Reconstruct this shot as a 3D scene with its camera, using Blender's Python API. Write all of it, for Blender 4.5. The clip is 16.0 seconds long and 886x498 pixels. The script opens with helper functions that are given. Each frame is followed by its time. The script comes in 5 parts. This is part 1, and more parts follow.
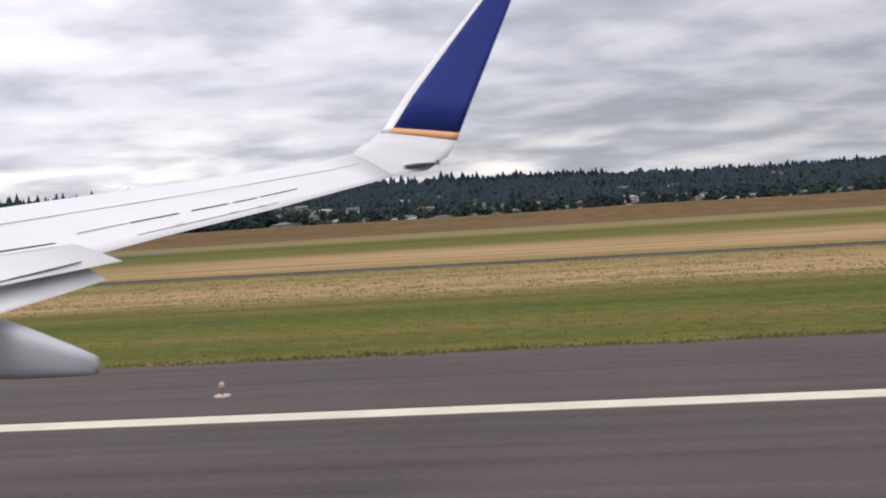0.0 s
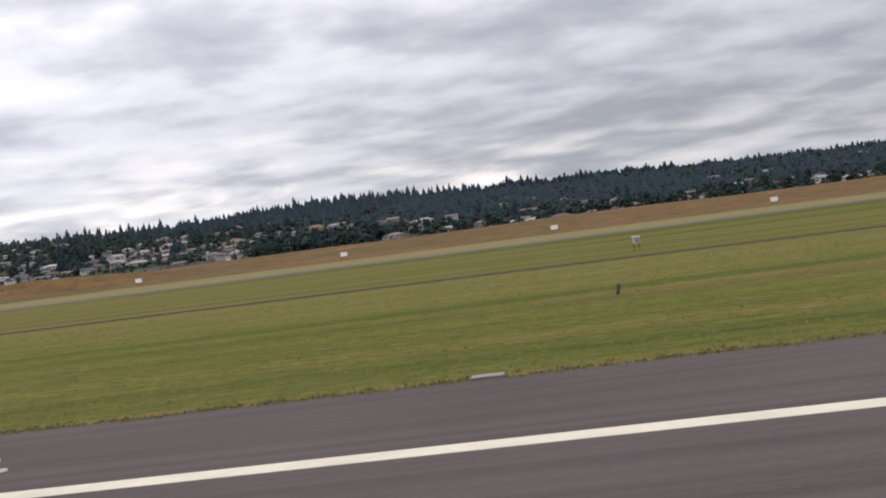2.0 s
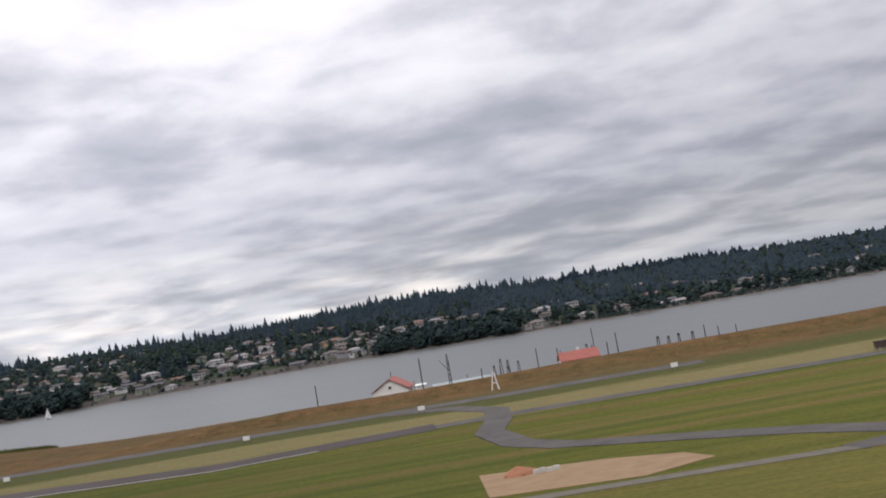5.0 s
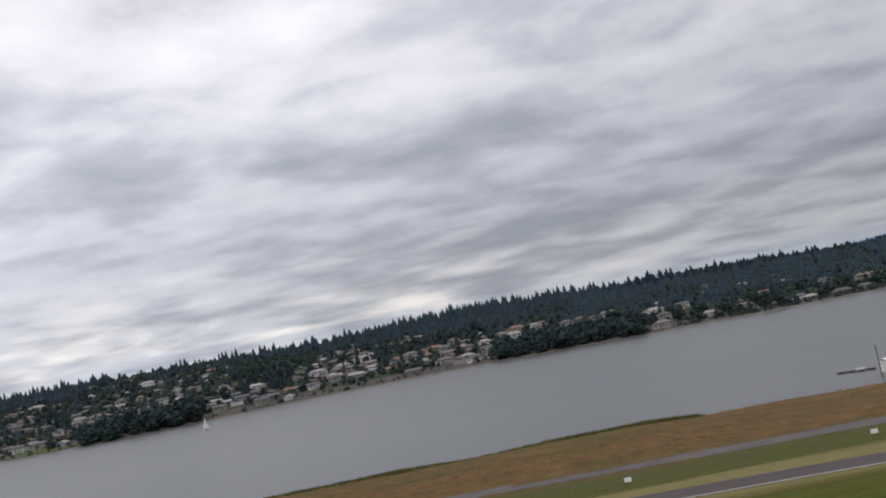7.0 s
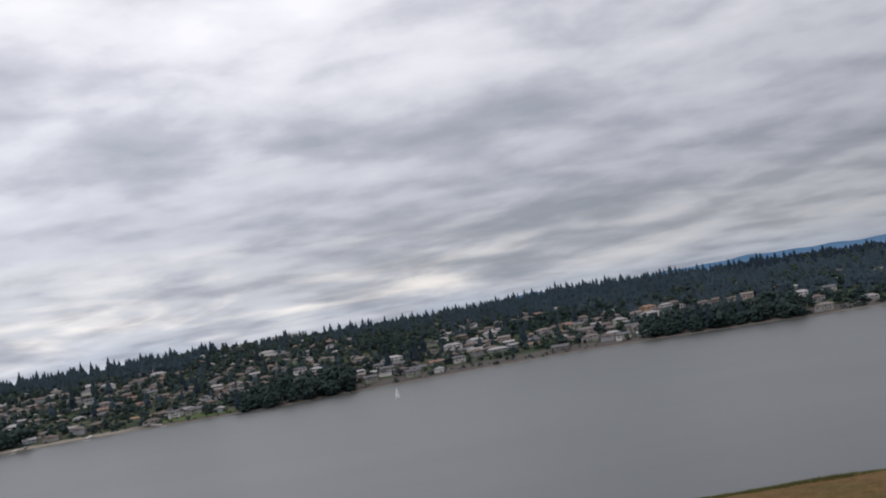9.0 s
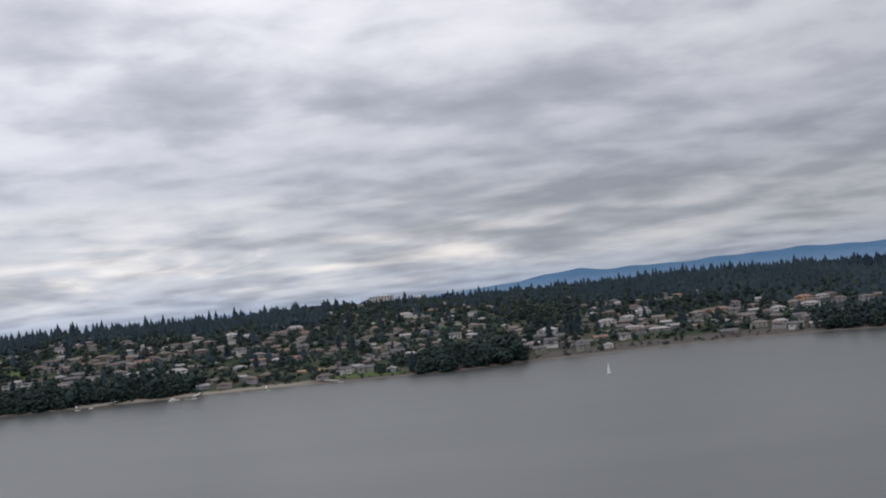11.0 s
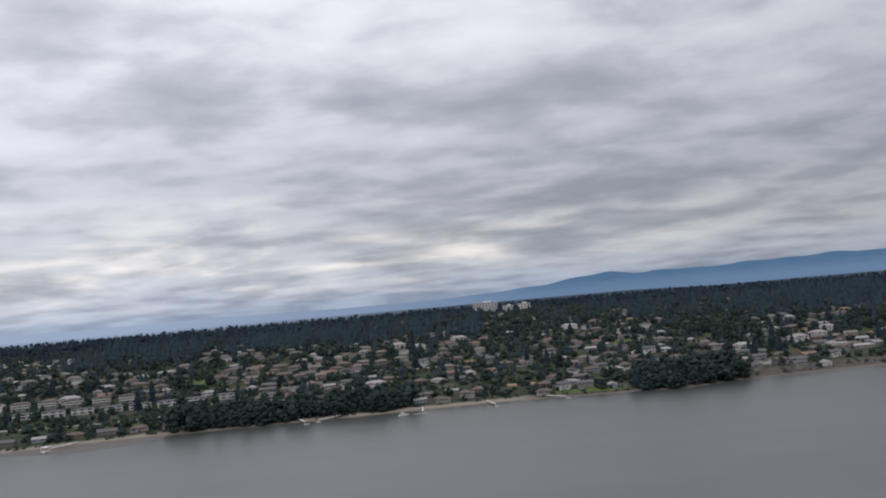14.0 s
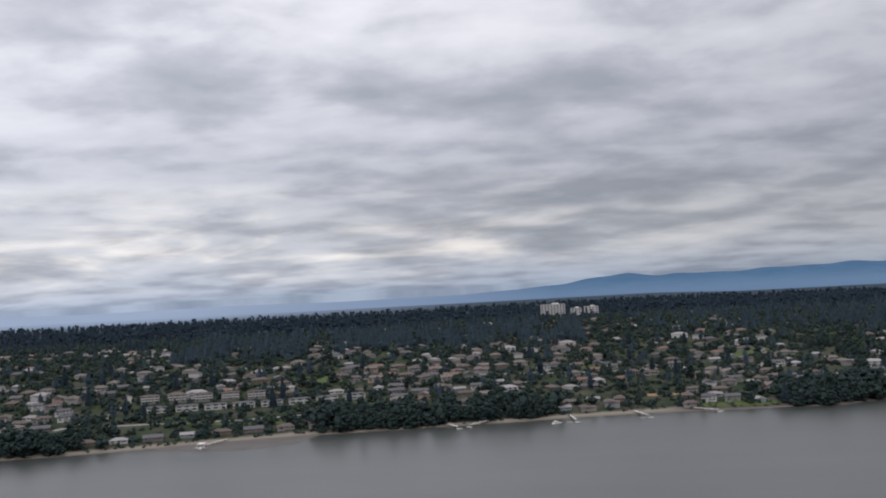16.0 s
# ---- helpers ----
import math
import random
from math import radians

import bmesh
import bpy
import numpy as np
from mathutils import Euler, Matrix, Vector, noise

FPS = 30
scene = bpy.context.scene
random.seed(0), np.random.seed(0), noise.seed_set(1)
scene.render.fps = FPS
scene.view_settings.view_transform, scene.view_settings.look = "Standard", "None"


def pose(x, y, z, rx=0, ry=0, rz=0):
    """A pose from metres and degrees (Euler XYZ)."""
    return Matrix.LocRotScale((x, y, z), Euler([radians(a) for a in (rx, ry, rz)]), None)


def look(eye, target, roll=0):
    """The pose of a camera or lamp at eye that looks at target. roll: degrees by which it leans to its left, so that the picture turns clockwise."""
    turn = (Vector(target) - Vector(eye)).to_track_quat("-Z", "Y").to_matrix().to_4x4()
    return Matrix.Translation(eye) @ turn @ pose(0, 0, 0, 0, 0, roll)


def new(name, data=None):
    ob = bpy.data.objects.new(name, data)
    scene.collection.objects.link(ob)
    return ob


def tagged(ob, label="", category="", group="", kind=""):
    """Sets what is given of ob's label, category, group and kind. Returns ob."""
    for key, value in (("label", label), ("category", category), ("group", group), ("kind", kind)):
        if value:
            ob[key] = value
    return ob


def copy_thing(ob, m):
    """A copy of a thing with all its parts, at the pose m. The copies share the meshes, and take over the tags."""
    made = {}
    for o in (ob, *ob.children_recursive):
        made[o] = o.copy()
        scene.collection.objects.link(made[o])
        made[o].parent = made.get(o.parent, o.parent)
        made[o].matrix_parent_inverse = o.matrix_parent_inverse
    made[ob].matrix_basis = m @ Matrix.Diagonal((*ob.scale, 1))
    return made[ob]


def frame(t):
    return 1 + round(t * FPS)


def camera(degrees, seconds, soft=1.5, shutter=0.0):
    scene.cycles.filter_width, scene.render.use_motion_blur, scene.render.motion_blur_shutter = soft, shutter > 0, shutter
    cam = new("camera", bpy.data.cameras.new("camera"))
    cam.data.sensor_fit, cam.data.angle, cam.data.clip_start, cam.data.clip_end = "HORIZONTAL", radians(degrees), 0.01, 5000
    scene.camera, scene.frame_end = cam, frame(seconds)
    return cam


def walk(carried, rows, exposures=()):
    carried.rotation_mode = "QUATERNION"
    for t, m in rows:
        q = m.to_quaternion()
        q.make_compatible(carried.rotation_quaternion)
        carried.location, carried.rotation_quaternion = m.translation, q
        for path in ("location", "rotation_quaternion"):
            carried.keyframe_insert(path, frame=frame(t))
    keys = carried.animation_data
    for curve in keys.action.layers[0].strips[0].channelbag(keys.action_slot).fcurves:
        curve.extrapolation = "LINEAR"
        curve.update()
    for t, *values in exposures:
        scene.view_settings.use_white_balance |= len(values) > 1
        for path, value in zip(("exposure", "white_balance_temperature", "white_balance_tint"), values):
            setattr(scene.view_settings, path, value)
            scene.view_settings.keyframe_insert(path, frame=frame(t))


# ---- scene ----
# The place is modelled at K metres to the metre, so that the take-off run stays within the camera's pace.
K = 0.45
cam = camera(47.51, 16.0, soft=1.95, shutter=0.012)
# seconds, metres along the runway, height of the eye, yaw, pitch, roll in degrees
ROWS = [
    (0.0, -0.00, 4.13, 6.27, -1.98, -3.54),
    (0.5, -35.77, 4.18, 6.25, -1.76, -4.07),
    (1.0, -72.05, 4.26, 5.75, -0.98, -5.21),
    (1.5, -108.74, 4.36, 6.10, -1.18, -5.77),
    (2.0, -145.68, 4.63, 5.67, -1.22, -7.40),
    (2.5, -183.00, 5.22, 5.42, -0.62, -8.51),
    (3.0, -220.77, 6.27, 5.62, -0.21, -9.74),
    (3.5, -259.00, 7.96, 5.50, -0.42, -10.07),
    (4.0, -297.65, 10.32, 4.68, 0.85, -9.07),
    (4.2, -313.23, 11.34, 3.60, 2.11, -8.78),
    (6.3, -479.00, 26.05, 0.57, 5.05, -10.41),
    (6.5, -494.94, 28.06, 0.95, 4.69, -10.31),
    (7.0, -535.09, 33.22, 0.44, 5.01, -11.26),
    (7.5, -575.61, 38.63, 0.66, 5.45, -11.10),
    (8.0, -616.49, 44.18, 1.21, 5.52, -10.55),
    (8.5, -657.75, 49.84, 0.98, 4.85, -10.66),
    (9.0, -699.40, 55.59, 1.52, 4.12, -9.71),
    (9.5, -741.43, 61.50, 2.63, 2.99, -6.64),
    (9.7, -758.34, 63.89, 3.08, 1.93, -6.25),
    (11.8, -935.83, 91.76, 3.87, 2.85, -5.37),
    (12.0, -952.06, 94.33, 4.04, 2.67, -5.34),
    (12.5, -992.71, 100.73, 3.94, 2.54, -5.34),
    (13.0, -1033.25, 107.03, 3.95, 2.67, -5.34),
    (13.5, -1073.79, 113.22, 3.96, 2.66, -5.29),
    (14.0, -1114.43, 119.31, 3.93, 2.59, -5.01),
    (14.5, -1155.29, 125.29, 3.92, 2.54, -4.58),
    (15.0, -1196.48, 131.15, 3.97, 2.48, -4.12),
    (15.5, -1238.10, 136.94, 4.12, 2.34, -3.52),
    (16.0, -1280.18, 142.70, 4.09, 2.28, -3.03),
]
# seconds, stops, kelvin and tint
STOPS = [(0.0, 0.33, 6680, 13), (4.2, 0.26, 6660, 13), (6.3, 0.02, 6540, 11.5), (9.7, -0.02, 6520, 11), (12.0, -0.03, 6500, 11), (16.0, -0.02, 6500, 11)]
walk(cam, [(t, pose(K * x, 0, K * z, 90 + pitch, 0, yaw) @ pose(0, 0, 0, 0, 0, roll)) for t, x, z, yaw, pitch, roll in ROWS], STOPS)

# ---- light ----
SUN_TURN, SUN_UP = radians(200), radians(60)
world = bpy.data.worlds.new("overcast_sky")
scene.world = world
world.use_nodes = True


class Nodes:
    """A thin layer over a node tree: add a node, set its inputs, link what is a socket."""

    def __init__(self, tree):
        self.tree = tree
        tree.nodes.clear()

    def __call__(self, kind, _out=0, _op="", **inputs):
        node = self.tree.nodes.new(kind)
        if _op:
            node.operation = _op
        for key, value in inputs.items():
            slot = node.inputs[int(key[1:])] if key[0] == "i" and key[1:].isdigit() else node.inputs[key.replace("_", " ")]
            if isinstance(value, bpy.types.NodeSocket):
                self.tree.links.new(value, slot)
            else:
                slot.default_value = value
        return node.outputs[_out] if len(node.outputs) else None

    def math(self, op, a, b=0.0, c=0.0):
        return self("ShaderNodeMath", 0, op, i0=a, i1=b, i2=c)

    def ramp(self, fac, stops, mode="LINEAR"):
        node = self.tree.nodes.new("ShaderNodeValToRGB")
        node.color_ramp.interpolation = mode
        e = node.color_ramp.elements
        while len(e) < len(stops):
            e.new(0.5)
        for k, (p, col) in enumerate(stops):
            e[k].position = p
            e[k].color = (*col, 1) if len(col) == 3 else col
        self.tree.links.new(fac, node.inputs[0])
        return node.outputs[0]

    def mix(self, fac, a, b, blend="MIX"):
        node = self.tree.nodes.new("ShaderNodeMix")
        node.data_type, node.blend_type = "RGBA", blend
        for slot, value in ((0, fac), (6, a), (7, b)):
            if isinstance(value, bpy.types.NodeSocket):
                self.tree.links.new(value, node.inputs[slot])
            else:
                node.inputs[slot].default_value = value if slot == 0 else (*value, 1)
        return node.outputs[2]

    def noise(self, vector, scale, detail=4.0, rough=0.55, distort=0.0):
        return self("ShaderNodeTexNoise", 0, Vector=vector, Scale=scale, Detail=detail, Roughness=rough, Distortion=distort)

    def remap(self, v, a, b, c=0.0, d=1.0):
        return self("ShaderNodeMapRange", 0, i0=v, i1=a, i2=b, i3=c, i4=d)


n = Nodes(world.node_tree)
way = n("ShaderNodeTexCoord", 0)
axis = n.tree.nodes.new("ShaderNodeSeparateXYZ")
n.tree.links.new(way, axis.inputs[0])
up = n.math("MAXIMUM", axis.outputs[2], 0.0)
den = n.math("ADD", up, 0.15)
flat = n("ShaderNodeCombineXYZ", 0, X=n.math("DIVIDE", axis.outputs[0], den), Y=n.math("DIVIDE", axis.outputs[1], den), Z=0.0)
stretched = n("ShaderNodeMapping", 0, Vector=flat, Scale=(0.92, 1.0, 1), Rotation=(0, 0, 0.10), Location=(1.7, 0.4, 0))
beyond = n("ShaderNodeMapping", 0, Vector=flat, Scale=(0.92, 1.0, 1), Rotation=(0, 0, 0.10), Location=(1.7, 0.51, 0))
big = n.noise(n("ShaderNodeMapping", 0, Vector=flat, Scale=(0.8, 1.0, 1), Location=(3.1, 0.4, 0)), 0.75, 3, 0.5, 0.3)
rolls = n.noise(stretched, 2.5, 4, 0.47, 0.15)
behind = n.noise(beyond, 2.5, 4, 0.47, 0.15)
wisps = n.noise(n("ShaderNodeMapping", 0, Vector=way, Scale=(1, 1, 2.4)), 8.0, 7, 0.60, 0.1)
relief = n.math("MULTIPLY", n.math("SUBTRACT", behind, rolls), 0.50)
cover = n.math("ADD", n.math("ADD", n.math("MULTIPLY", big, 0.34), n.math("MULTIPLY", rolls, 0.44)), n.math("ADD", n.math("MULTIPLY", wisps, 0.22), relief))
cloud = n.ramp(cover, [(0.38, (0.43, 0.45, 0.50)), (0.455, (0.55, 0.56, 0.61)), (0.525, (0.72, 0.725, 0.765)), (0.61, (0.84, 0.84, 0.87))])
dim = n.ramp(up, [(0.0, (0.58, 0.69, 0.84)), (0.016, (0.70, 0.77, 0.87)), (0.040, (0.80, 0.83, 0.87)), (0.070, (0.76, 0.78, 0.81)), (0.12, (0.70, 0.72, 0.77)), (0.30, (0.94, 0.94, 0.955)), (0.46, (0.81, 0.81, 0.82)), (1.0, (1.95, 1.95, 1.95))])
lit = n.ramp(up, [(0.0, (0.58, 0.69, 0.84)), (0.016, (0.84, 0.88, 0.94)), (0.038, (1.24, 1.19, 1.11)), (0.070, (1.02, 1.00, 0.97)), (0.12, (0.72, 0.74, 0.78)), (0.30, (0.94, 0.94, 0.955)), (0.46, (0.81, 0.81, 0.82)), (1.0, (1.95, 1.95, 1.95))])
breaks = n.noise(n("ShaderNodeMapping", 0, Vector=way, Scale=(7, 7, 42)), 1.0, 4, 0.55, 0.5)
low = n.mix(n.math("MULTIPLY", n.remap(breaks, 0.44, 0.60), n.remap(axis.outputs[0], 0.22, -0.05, 0.15, 1.0)), dim, lit)
thin = n.remap(n.math("SUBTRACT", n.math("MULTIPLY", up, 2.1), n.math("MULTIPLY", axis.outputs[0], 0.75)), -0.32, 0.75, 0.57, 1.24)
lift = n.mix(1.0, n.mix(1.0, cloud, low, "MULTIPLY"), n("ShaderNodeCombineColor", 0, Red=thin, Green=thin, Blue=thin), "MULTIPLY")
above = n.remap(axis.outputs[2], -0.05, -0.03)
both = n.mix(above, (0.12, 0.13, 0.12), lift)
clear = n.tree.nodes.new("ShaderNodeTexSky")
clear.sky_type, clear.sun_disc, clear.sun_elevation, clear.sun_rotation = "NISHITA", False, SUN_UP, SUN_TURN
nishita = clear.outputs[0]
veil = n("ShaderNodeBackground", 0, Color=both, Strength=1.0)
blue = n("ShaderNodeBackground", 0, Color=nishita, Strength=0.05 * 0.12)
n("ShaderNodeOutputWorld", Surface=n("ShaderNodeAddShader", 0, i0=veil, i1=blue))

sun = new("sun", bpy.data.lights.new("sun", "SUN"))
sun.data.energy, sun.data.angle, sun.data.color = 0.7, radians(30), (1.0, 0.96, 0.9)
sun.matrix_world = look((0, 0, 0), (-math.sin(SUN_TURN) * math.cos(SUN_UP), -math.cos(SUN_TURN) * math.cos(SUN_UP), -math.sin(SUN_UP)))

# ---- materials ----
MATS = {}


def principled(name, build, rough=0.85, metal=0.0, spec=0.3):
    """A node material; build(n, p) gives (colour, height or None), where p is the place in metres."""
    mat = bpy.data.materials.new(name)
    mat.use_nodes = True
    n = Nodes(mat.node_tree)
    p = n("ShaderNodeVectorMath", 0, "SCALE", Vector=n("ShaderNodeNewGeometry", 0), Scale=1 / K)
    col, height = build(n, p)
    args = dict(Base_Color=col, Roughness=rough, Metallic=metal)
    args["Specular_IOR_Level"] = spec
    if height is not None:
        args["Normal"] = n("ShaderNodeBump", 0, Strength=height[1], Distance=height[2] * K, Height=height[0])
    n("ShaderNodeOutputMaterial", Surface=n("ShaderNodeBsdfPrincipled", 0, **args))
    MATS[name] = mat
    return mat


def paint(name, col, rough=0.6, metal=0.0, vary=0.12, scale=0.5, tint=0.0, spec=0.3):
    """Painted or plain stuff: a colour with soft stains and fine grain, tinted per object where tint is given."""
    def build(n, p):
        a = n.noise(p, scale, 5)
        b = n.noise(p, scale * 14, 3)
        f = n.math("ADD", n.math("MULTIPLY", a, 0.7), n.math("MULTIPLY", b, 0.3))
        dark = tuple(c * (1 - vary) for c in col)
        light = tuple(min(1, c * (1 + vary)) for c in col)
        c = n.mix(n.remap(f, 0.3, 0.7), dark, light)
        if tint:
            r = n("ShaderNodeObjectInfo", 5)
            c = n.mix(1.0, c, n.ramp(r, [(0, (1 - tint, 1 - tint, 1 - tint)), (0.5, (1 - tint * 0.4, 1 - tint * 0.5, 1 - tint * 0.6)), (1, (1, 1, 1))]), "MULTIPLY")
        return c, (b, 0.15, 0.02)
    return principled(name, build, rough, metal, spec)


def parted(n, p):
    node = n.tree.nodes.new("ShaderNodeSeparateXYZ")
    n.tree.links.new(p, node.inputs[0])
    return node.outputs


def build_field(n, p):
    """Airfield grass: green by the runway, dry in bands, brown and weedy on the levee."""
    x, y, z = parted(n, p)
    long_ = n.noise(n("ShaderNodeMapping", 0, Vector=p, Scale=(0.02, 0.25, 1)), 1.0, 5, 0.6)
    patch = n.noise(n("ShaderNodeMapping", 0, Vector=p, Scale=(0.012, 0.05, 1)), 1.0, 4, 0.6)
    fine_ = n.noise(p, 1.6, 6, 0.65)
    mow = n.noise(n("ShaderNodeMapping", 0, Vector=p, Scale=(0.15, 1.1, 1)), 1.0, 4, 0.7)
    green = n.mix(n.remap(fine_, 0.3, 0.7), (0.056, 0.065, 0.008), (0.108, 0.115, 0.019))
    olive = n.mix(n.remap(fine_, 0.3, 0.7), (0.098, 0.086, 0.021), (0.155, 0.134, 0.038))
    dry = n.mix(n.remap(fine_, 0.3, 0.7), (0.25, 0.160, 0.078), (0.38, 0.255, 0.135))
    brown = n.mix(n.remap(fine_, 0.3, 0.7), (0.088, 0.050, 0.022), (0.150, 0.087, 0.040))
    tan = n.mix(n.remap(fine_, 0.3, 0.7), (0.130, 0.110, 0.046), (0.195, 0.165, 0.075))
    warp = n.math("ADD", y, n.math("MULTIPLY", n.math("SUBTRACT", long_, 0.5), 14.0))
    c = n.mix(n.math("MULTIPLY", n.remap(patch, 0.48, 0.66), 0.75), green, olive)
    band = n.noise(n("ShaderNodeMapping", 0, Vector=p, Scale=(0.006, 0.13, 1)), 1.0, 3, 0.55)
    c = n.mix(n.math("MULTIPLY", n.remap(band, 0.48, 0.62), 0.8), c, n.mix(0.5, olive, brown))
    c = n.mix(n.math("MULTIPLY", n.remap(band, 0.47, 0.36), 0.6), c, (0.058, 0.066, 0.013))
    swath = n.noise(n("ShaderNodeMapping", 0, Vector=p, Scale=(0.005, 0.34, 1)), 1.0, 4, 0.6)
    c = n.mix(1.0, c, n.ramp(swath, [(0.34, (0.78, 0.84, 0.74)), (0.5, (1, 1, 1)), (0.66, (1.20, 1.12, 1.22))]), "MULTIPLY")
    early = n.math("MULTIPLY", n.remap(x, -105.0, -30.0), n.math("MULTIPLY", n.remap(warp, 50.0, 56.0), n.remap(warp, 132.0, 110.0)))
    c = n.mix(n.math("MULTIPLY", early, n.remap(long_, 0.28, 0.52, 0.15, 1.0)), c, dry)
    c = n.mix(n.math("MULTIPLY", n.math("MULTIPLY", n.remap(warp, 60, 75), n.remap(warp, 92, 86)), 0.6), c, olive)
    c = n.mix(n.math("MULTIPLY", n.remap(warp, 158, 161), n.remap(warp, 182, 178)), c, tan)
    foot = n.mix(n.remap(fine_, 0.3, 0.7), (0.045, 0.048, 0.014), (0.090, 0.090, 0.028))
    blot = n.noise(n("ShaderNodeMapping", 0, Vector=p, Scale=(0.05, 0.11, 1)), 1.0, 5, 0.65)
    brown = n.mix(n.math("MULTIPLY", n.remap(blot, 0.48, 0.64), 0.6), brown, n.mix(fine_, (0.048, 0.043, 0.015), (0.105, 0.088, 0.034)))
    brown = n.mix(n.math("MULTIPLY", n.remap(blot, 0.42, 0.30), 0.6), brown, (0.17, 0.105, 0.055))
    rough_ = n.noise(p, 0.30, 5, 0.7)
    brown = n.mix(1.0, brown, n.ramp(rough_, [(0.32, (0.70, 0.72, 0.70)), (0.5, (1, 1, 1)), (0.68, (1.30, 1.26, 1.25))]), "MULTIPLY")
    weedy = n.mix(n.math("MULTIPLY", n.remap(patch, 0.44, 0.62), 0.6), brown, n.mix(0.5, foot, brown))
    c = n.mix(n.remap(warp, 178, 182), c, n.mix(n.remap(x, -270.0, -200.0), foot, brown))
    c = n.mix(n.remap(n.math("ADD", warp, n.math("MULTIPLY", patch, 26.0)), 206, 221), c, weedy)
    pale = n.math("MULTIPLY", n.remap(mow, 0.60, 0.72), n.math("MULTIPLY", n.remap(y, 82, 60), n.remap(x, -60, -260)))
    c = n.mix(n.math("MULTIPLY", pale, 0.5), c, (0.18, 0.172, 0.068))
    c = n.mix(1.0, c, n.ramp(mow, [(0.3, (0.82, 0.84, 0.8)), (0.5, (1, 1, 1)), (0.72, (1.16, 1.13, 1.12))]), "MULTIPLY")
    c = n.mix(n.math("MULTIPLY", n.remap(x, -340.0, -450.0), n.remap(y, 166.0, 157.0, 0.35, 1.0)), c, n.mix(1.0, c, (0.66, 0.71, 0.64), "MULTIPLY"))
    tuft = n.noise(n("ShaderNodeMapping", 0, Vector=p, Scale=(0.45, 2.0, 1)), 1.0, 5, 0.65)
    near_ = n.math("MULTIPLY", n.remap(y, 75.0, 50.0), n.remap(x, -40.0, -200.0, 0.35, 1.0))
    c = n.mix(near_, c, n.mix(1.0, c, n.ramp(tuft, [(0.34, (0.62, 0.70, 0.60)), (0.5, (0.98, 0.99, 0.98)), (0.66, (1.32, 1.24, 1.34))]), "MULTIPLY"))
    hay = n.noise(n("ShaderNodeMapping", 0, Vector=p, Scale=(0.035, 1.25, 1)), 1.0, 4, 0.6)
    c = n.mix(n.math("MULTIPLY", n.math("MULTIPLY", n.remap(hay, 0.58, 0.66), n.remap(y, 60.0, 45.0)), n.math("MULTIPLY", n.remap(x, -170.0, -230.0), 0.75)), c, n.mix(tuft, (0.115, 0.108, 0.040), (0.225, 0.205, 0.100)))
    edge = n.remap(n.math("ADD", y, n.math("MULTIPLY", n.math("SUBTRACT", long_, 0.5), 4.0)), 31.2, 30.2)
    edge = n.math("MULTIPLY", edge, n.remap(y, 0.0, 10.0))
    c = n.mix(n.math("MULTIPLY", edge, 0.8), c, n.mix(fine_, (0.10, 0.070, 0.025), (0.19, 0.135, 0.058)))
    return c, (fine_, 0.7, 0.25)


principled("field_grass", build_field, 0.95, 0, 0.1)


def build_land(n, p):
    """The far bank: lawns, gardens and woodland floor, haze and tree shade put into its colour; pale sand at the water.
    """
    x, y, z = parted(n, p)
    a = n.noise(p, 0.011, 5, 0.6)
    b = n.noise(p, 0.05, 6, 0.65)
    c = n.mix(n.remap(b, 0.35, 0.65), (0.018, 0.027, 0.018), (0.044, 0.056, 0.028))
    yard = n.noise(p, 0.028, 3, 0.5)
    c = n.mix(n.math("MULTIPLY", n.remap(yard, 0.50, 0.58), n.remap(x, -480.0, -640.0)), c, n.mix(b, (0.036, 0.040, 0.028), (0.070, 0.068, 0.050)))
    c = n.mix(n.remap(a, 0.64, 0.70), c, (0.085, 0.072, 0.048))
    # Distance haze is put into the ground colour: dark blue-green, then bluer with y.
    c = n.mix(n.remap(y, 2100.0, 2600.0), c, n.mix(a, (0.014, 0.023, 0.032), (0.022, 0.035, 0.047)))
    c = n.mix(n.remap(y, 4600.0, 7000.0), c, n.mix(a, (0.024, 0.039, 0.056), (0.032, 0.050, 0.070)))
    # Wooded ground is darkened in its colour to merge with the shaded trees.
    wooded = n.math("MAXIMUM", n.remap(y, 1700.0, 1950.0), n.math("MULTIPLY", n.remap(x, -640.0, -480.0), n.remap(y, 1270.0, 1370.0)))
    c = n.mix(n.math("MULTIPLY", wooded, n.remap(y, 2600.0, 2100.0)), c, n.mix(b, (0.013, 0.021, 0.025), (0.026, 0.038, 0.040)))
    # Pale haze mixed into the colour of the far western ground.
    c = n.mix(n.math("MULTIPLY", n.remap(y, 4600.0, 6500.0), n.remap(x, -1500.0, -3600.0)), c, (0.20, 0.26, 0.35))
    beach = n.mix(n.remap(x, -1130.0, -1090.0), (0.21, 0.185, 0.155), n.mix(b, (0.050, 0.044, 0.042), (0.100, 0.089, 0.082)))
    c = n.mix(n.remap(n.math("ADD", n.math("ADD", z, n.remap(x, -1130.0, -1000.0, 2.0, -2.2)), n.math("MULTIPLY", b, 3.0)), 0.8, -0.9), c, beach)
    c = n.mix(n.remap(z, -5.0, -5.8), c, (0.14, 0.12, 0.10))
    return c, (b, 0.5, 1.0)


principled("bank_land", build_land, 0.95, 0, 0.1)


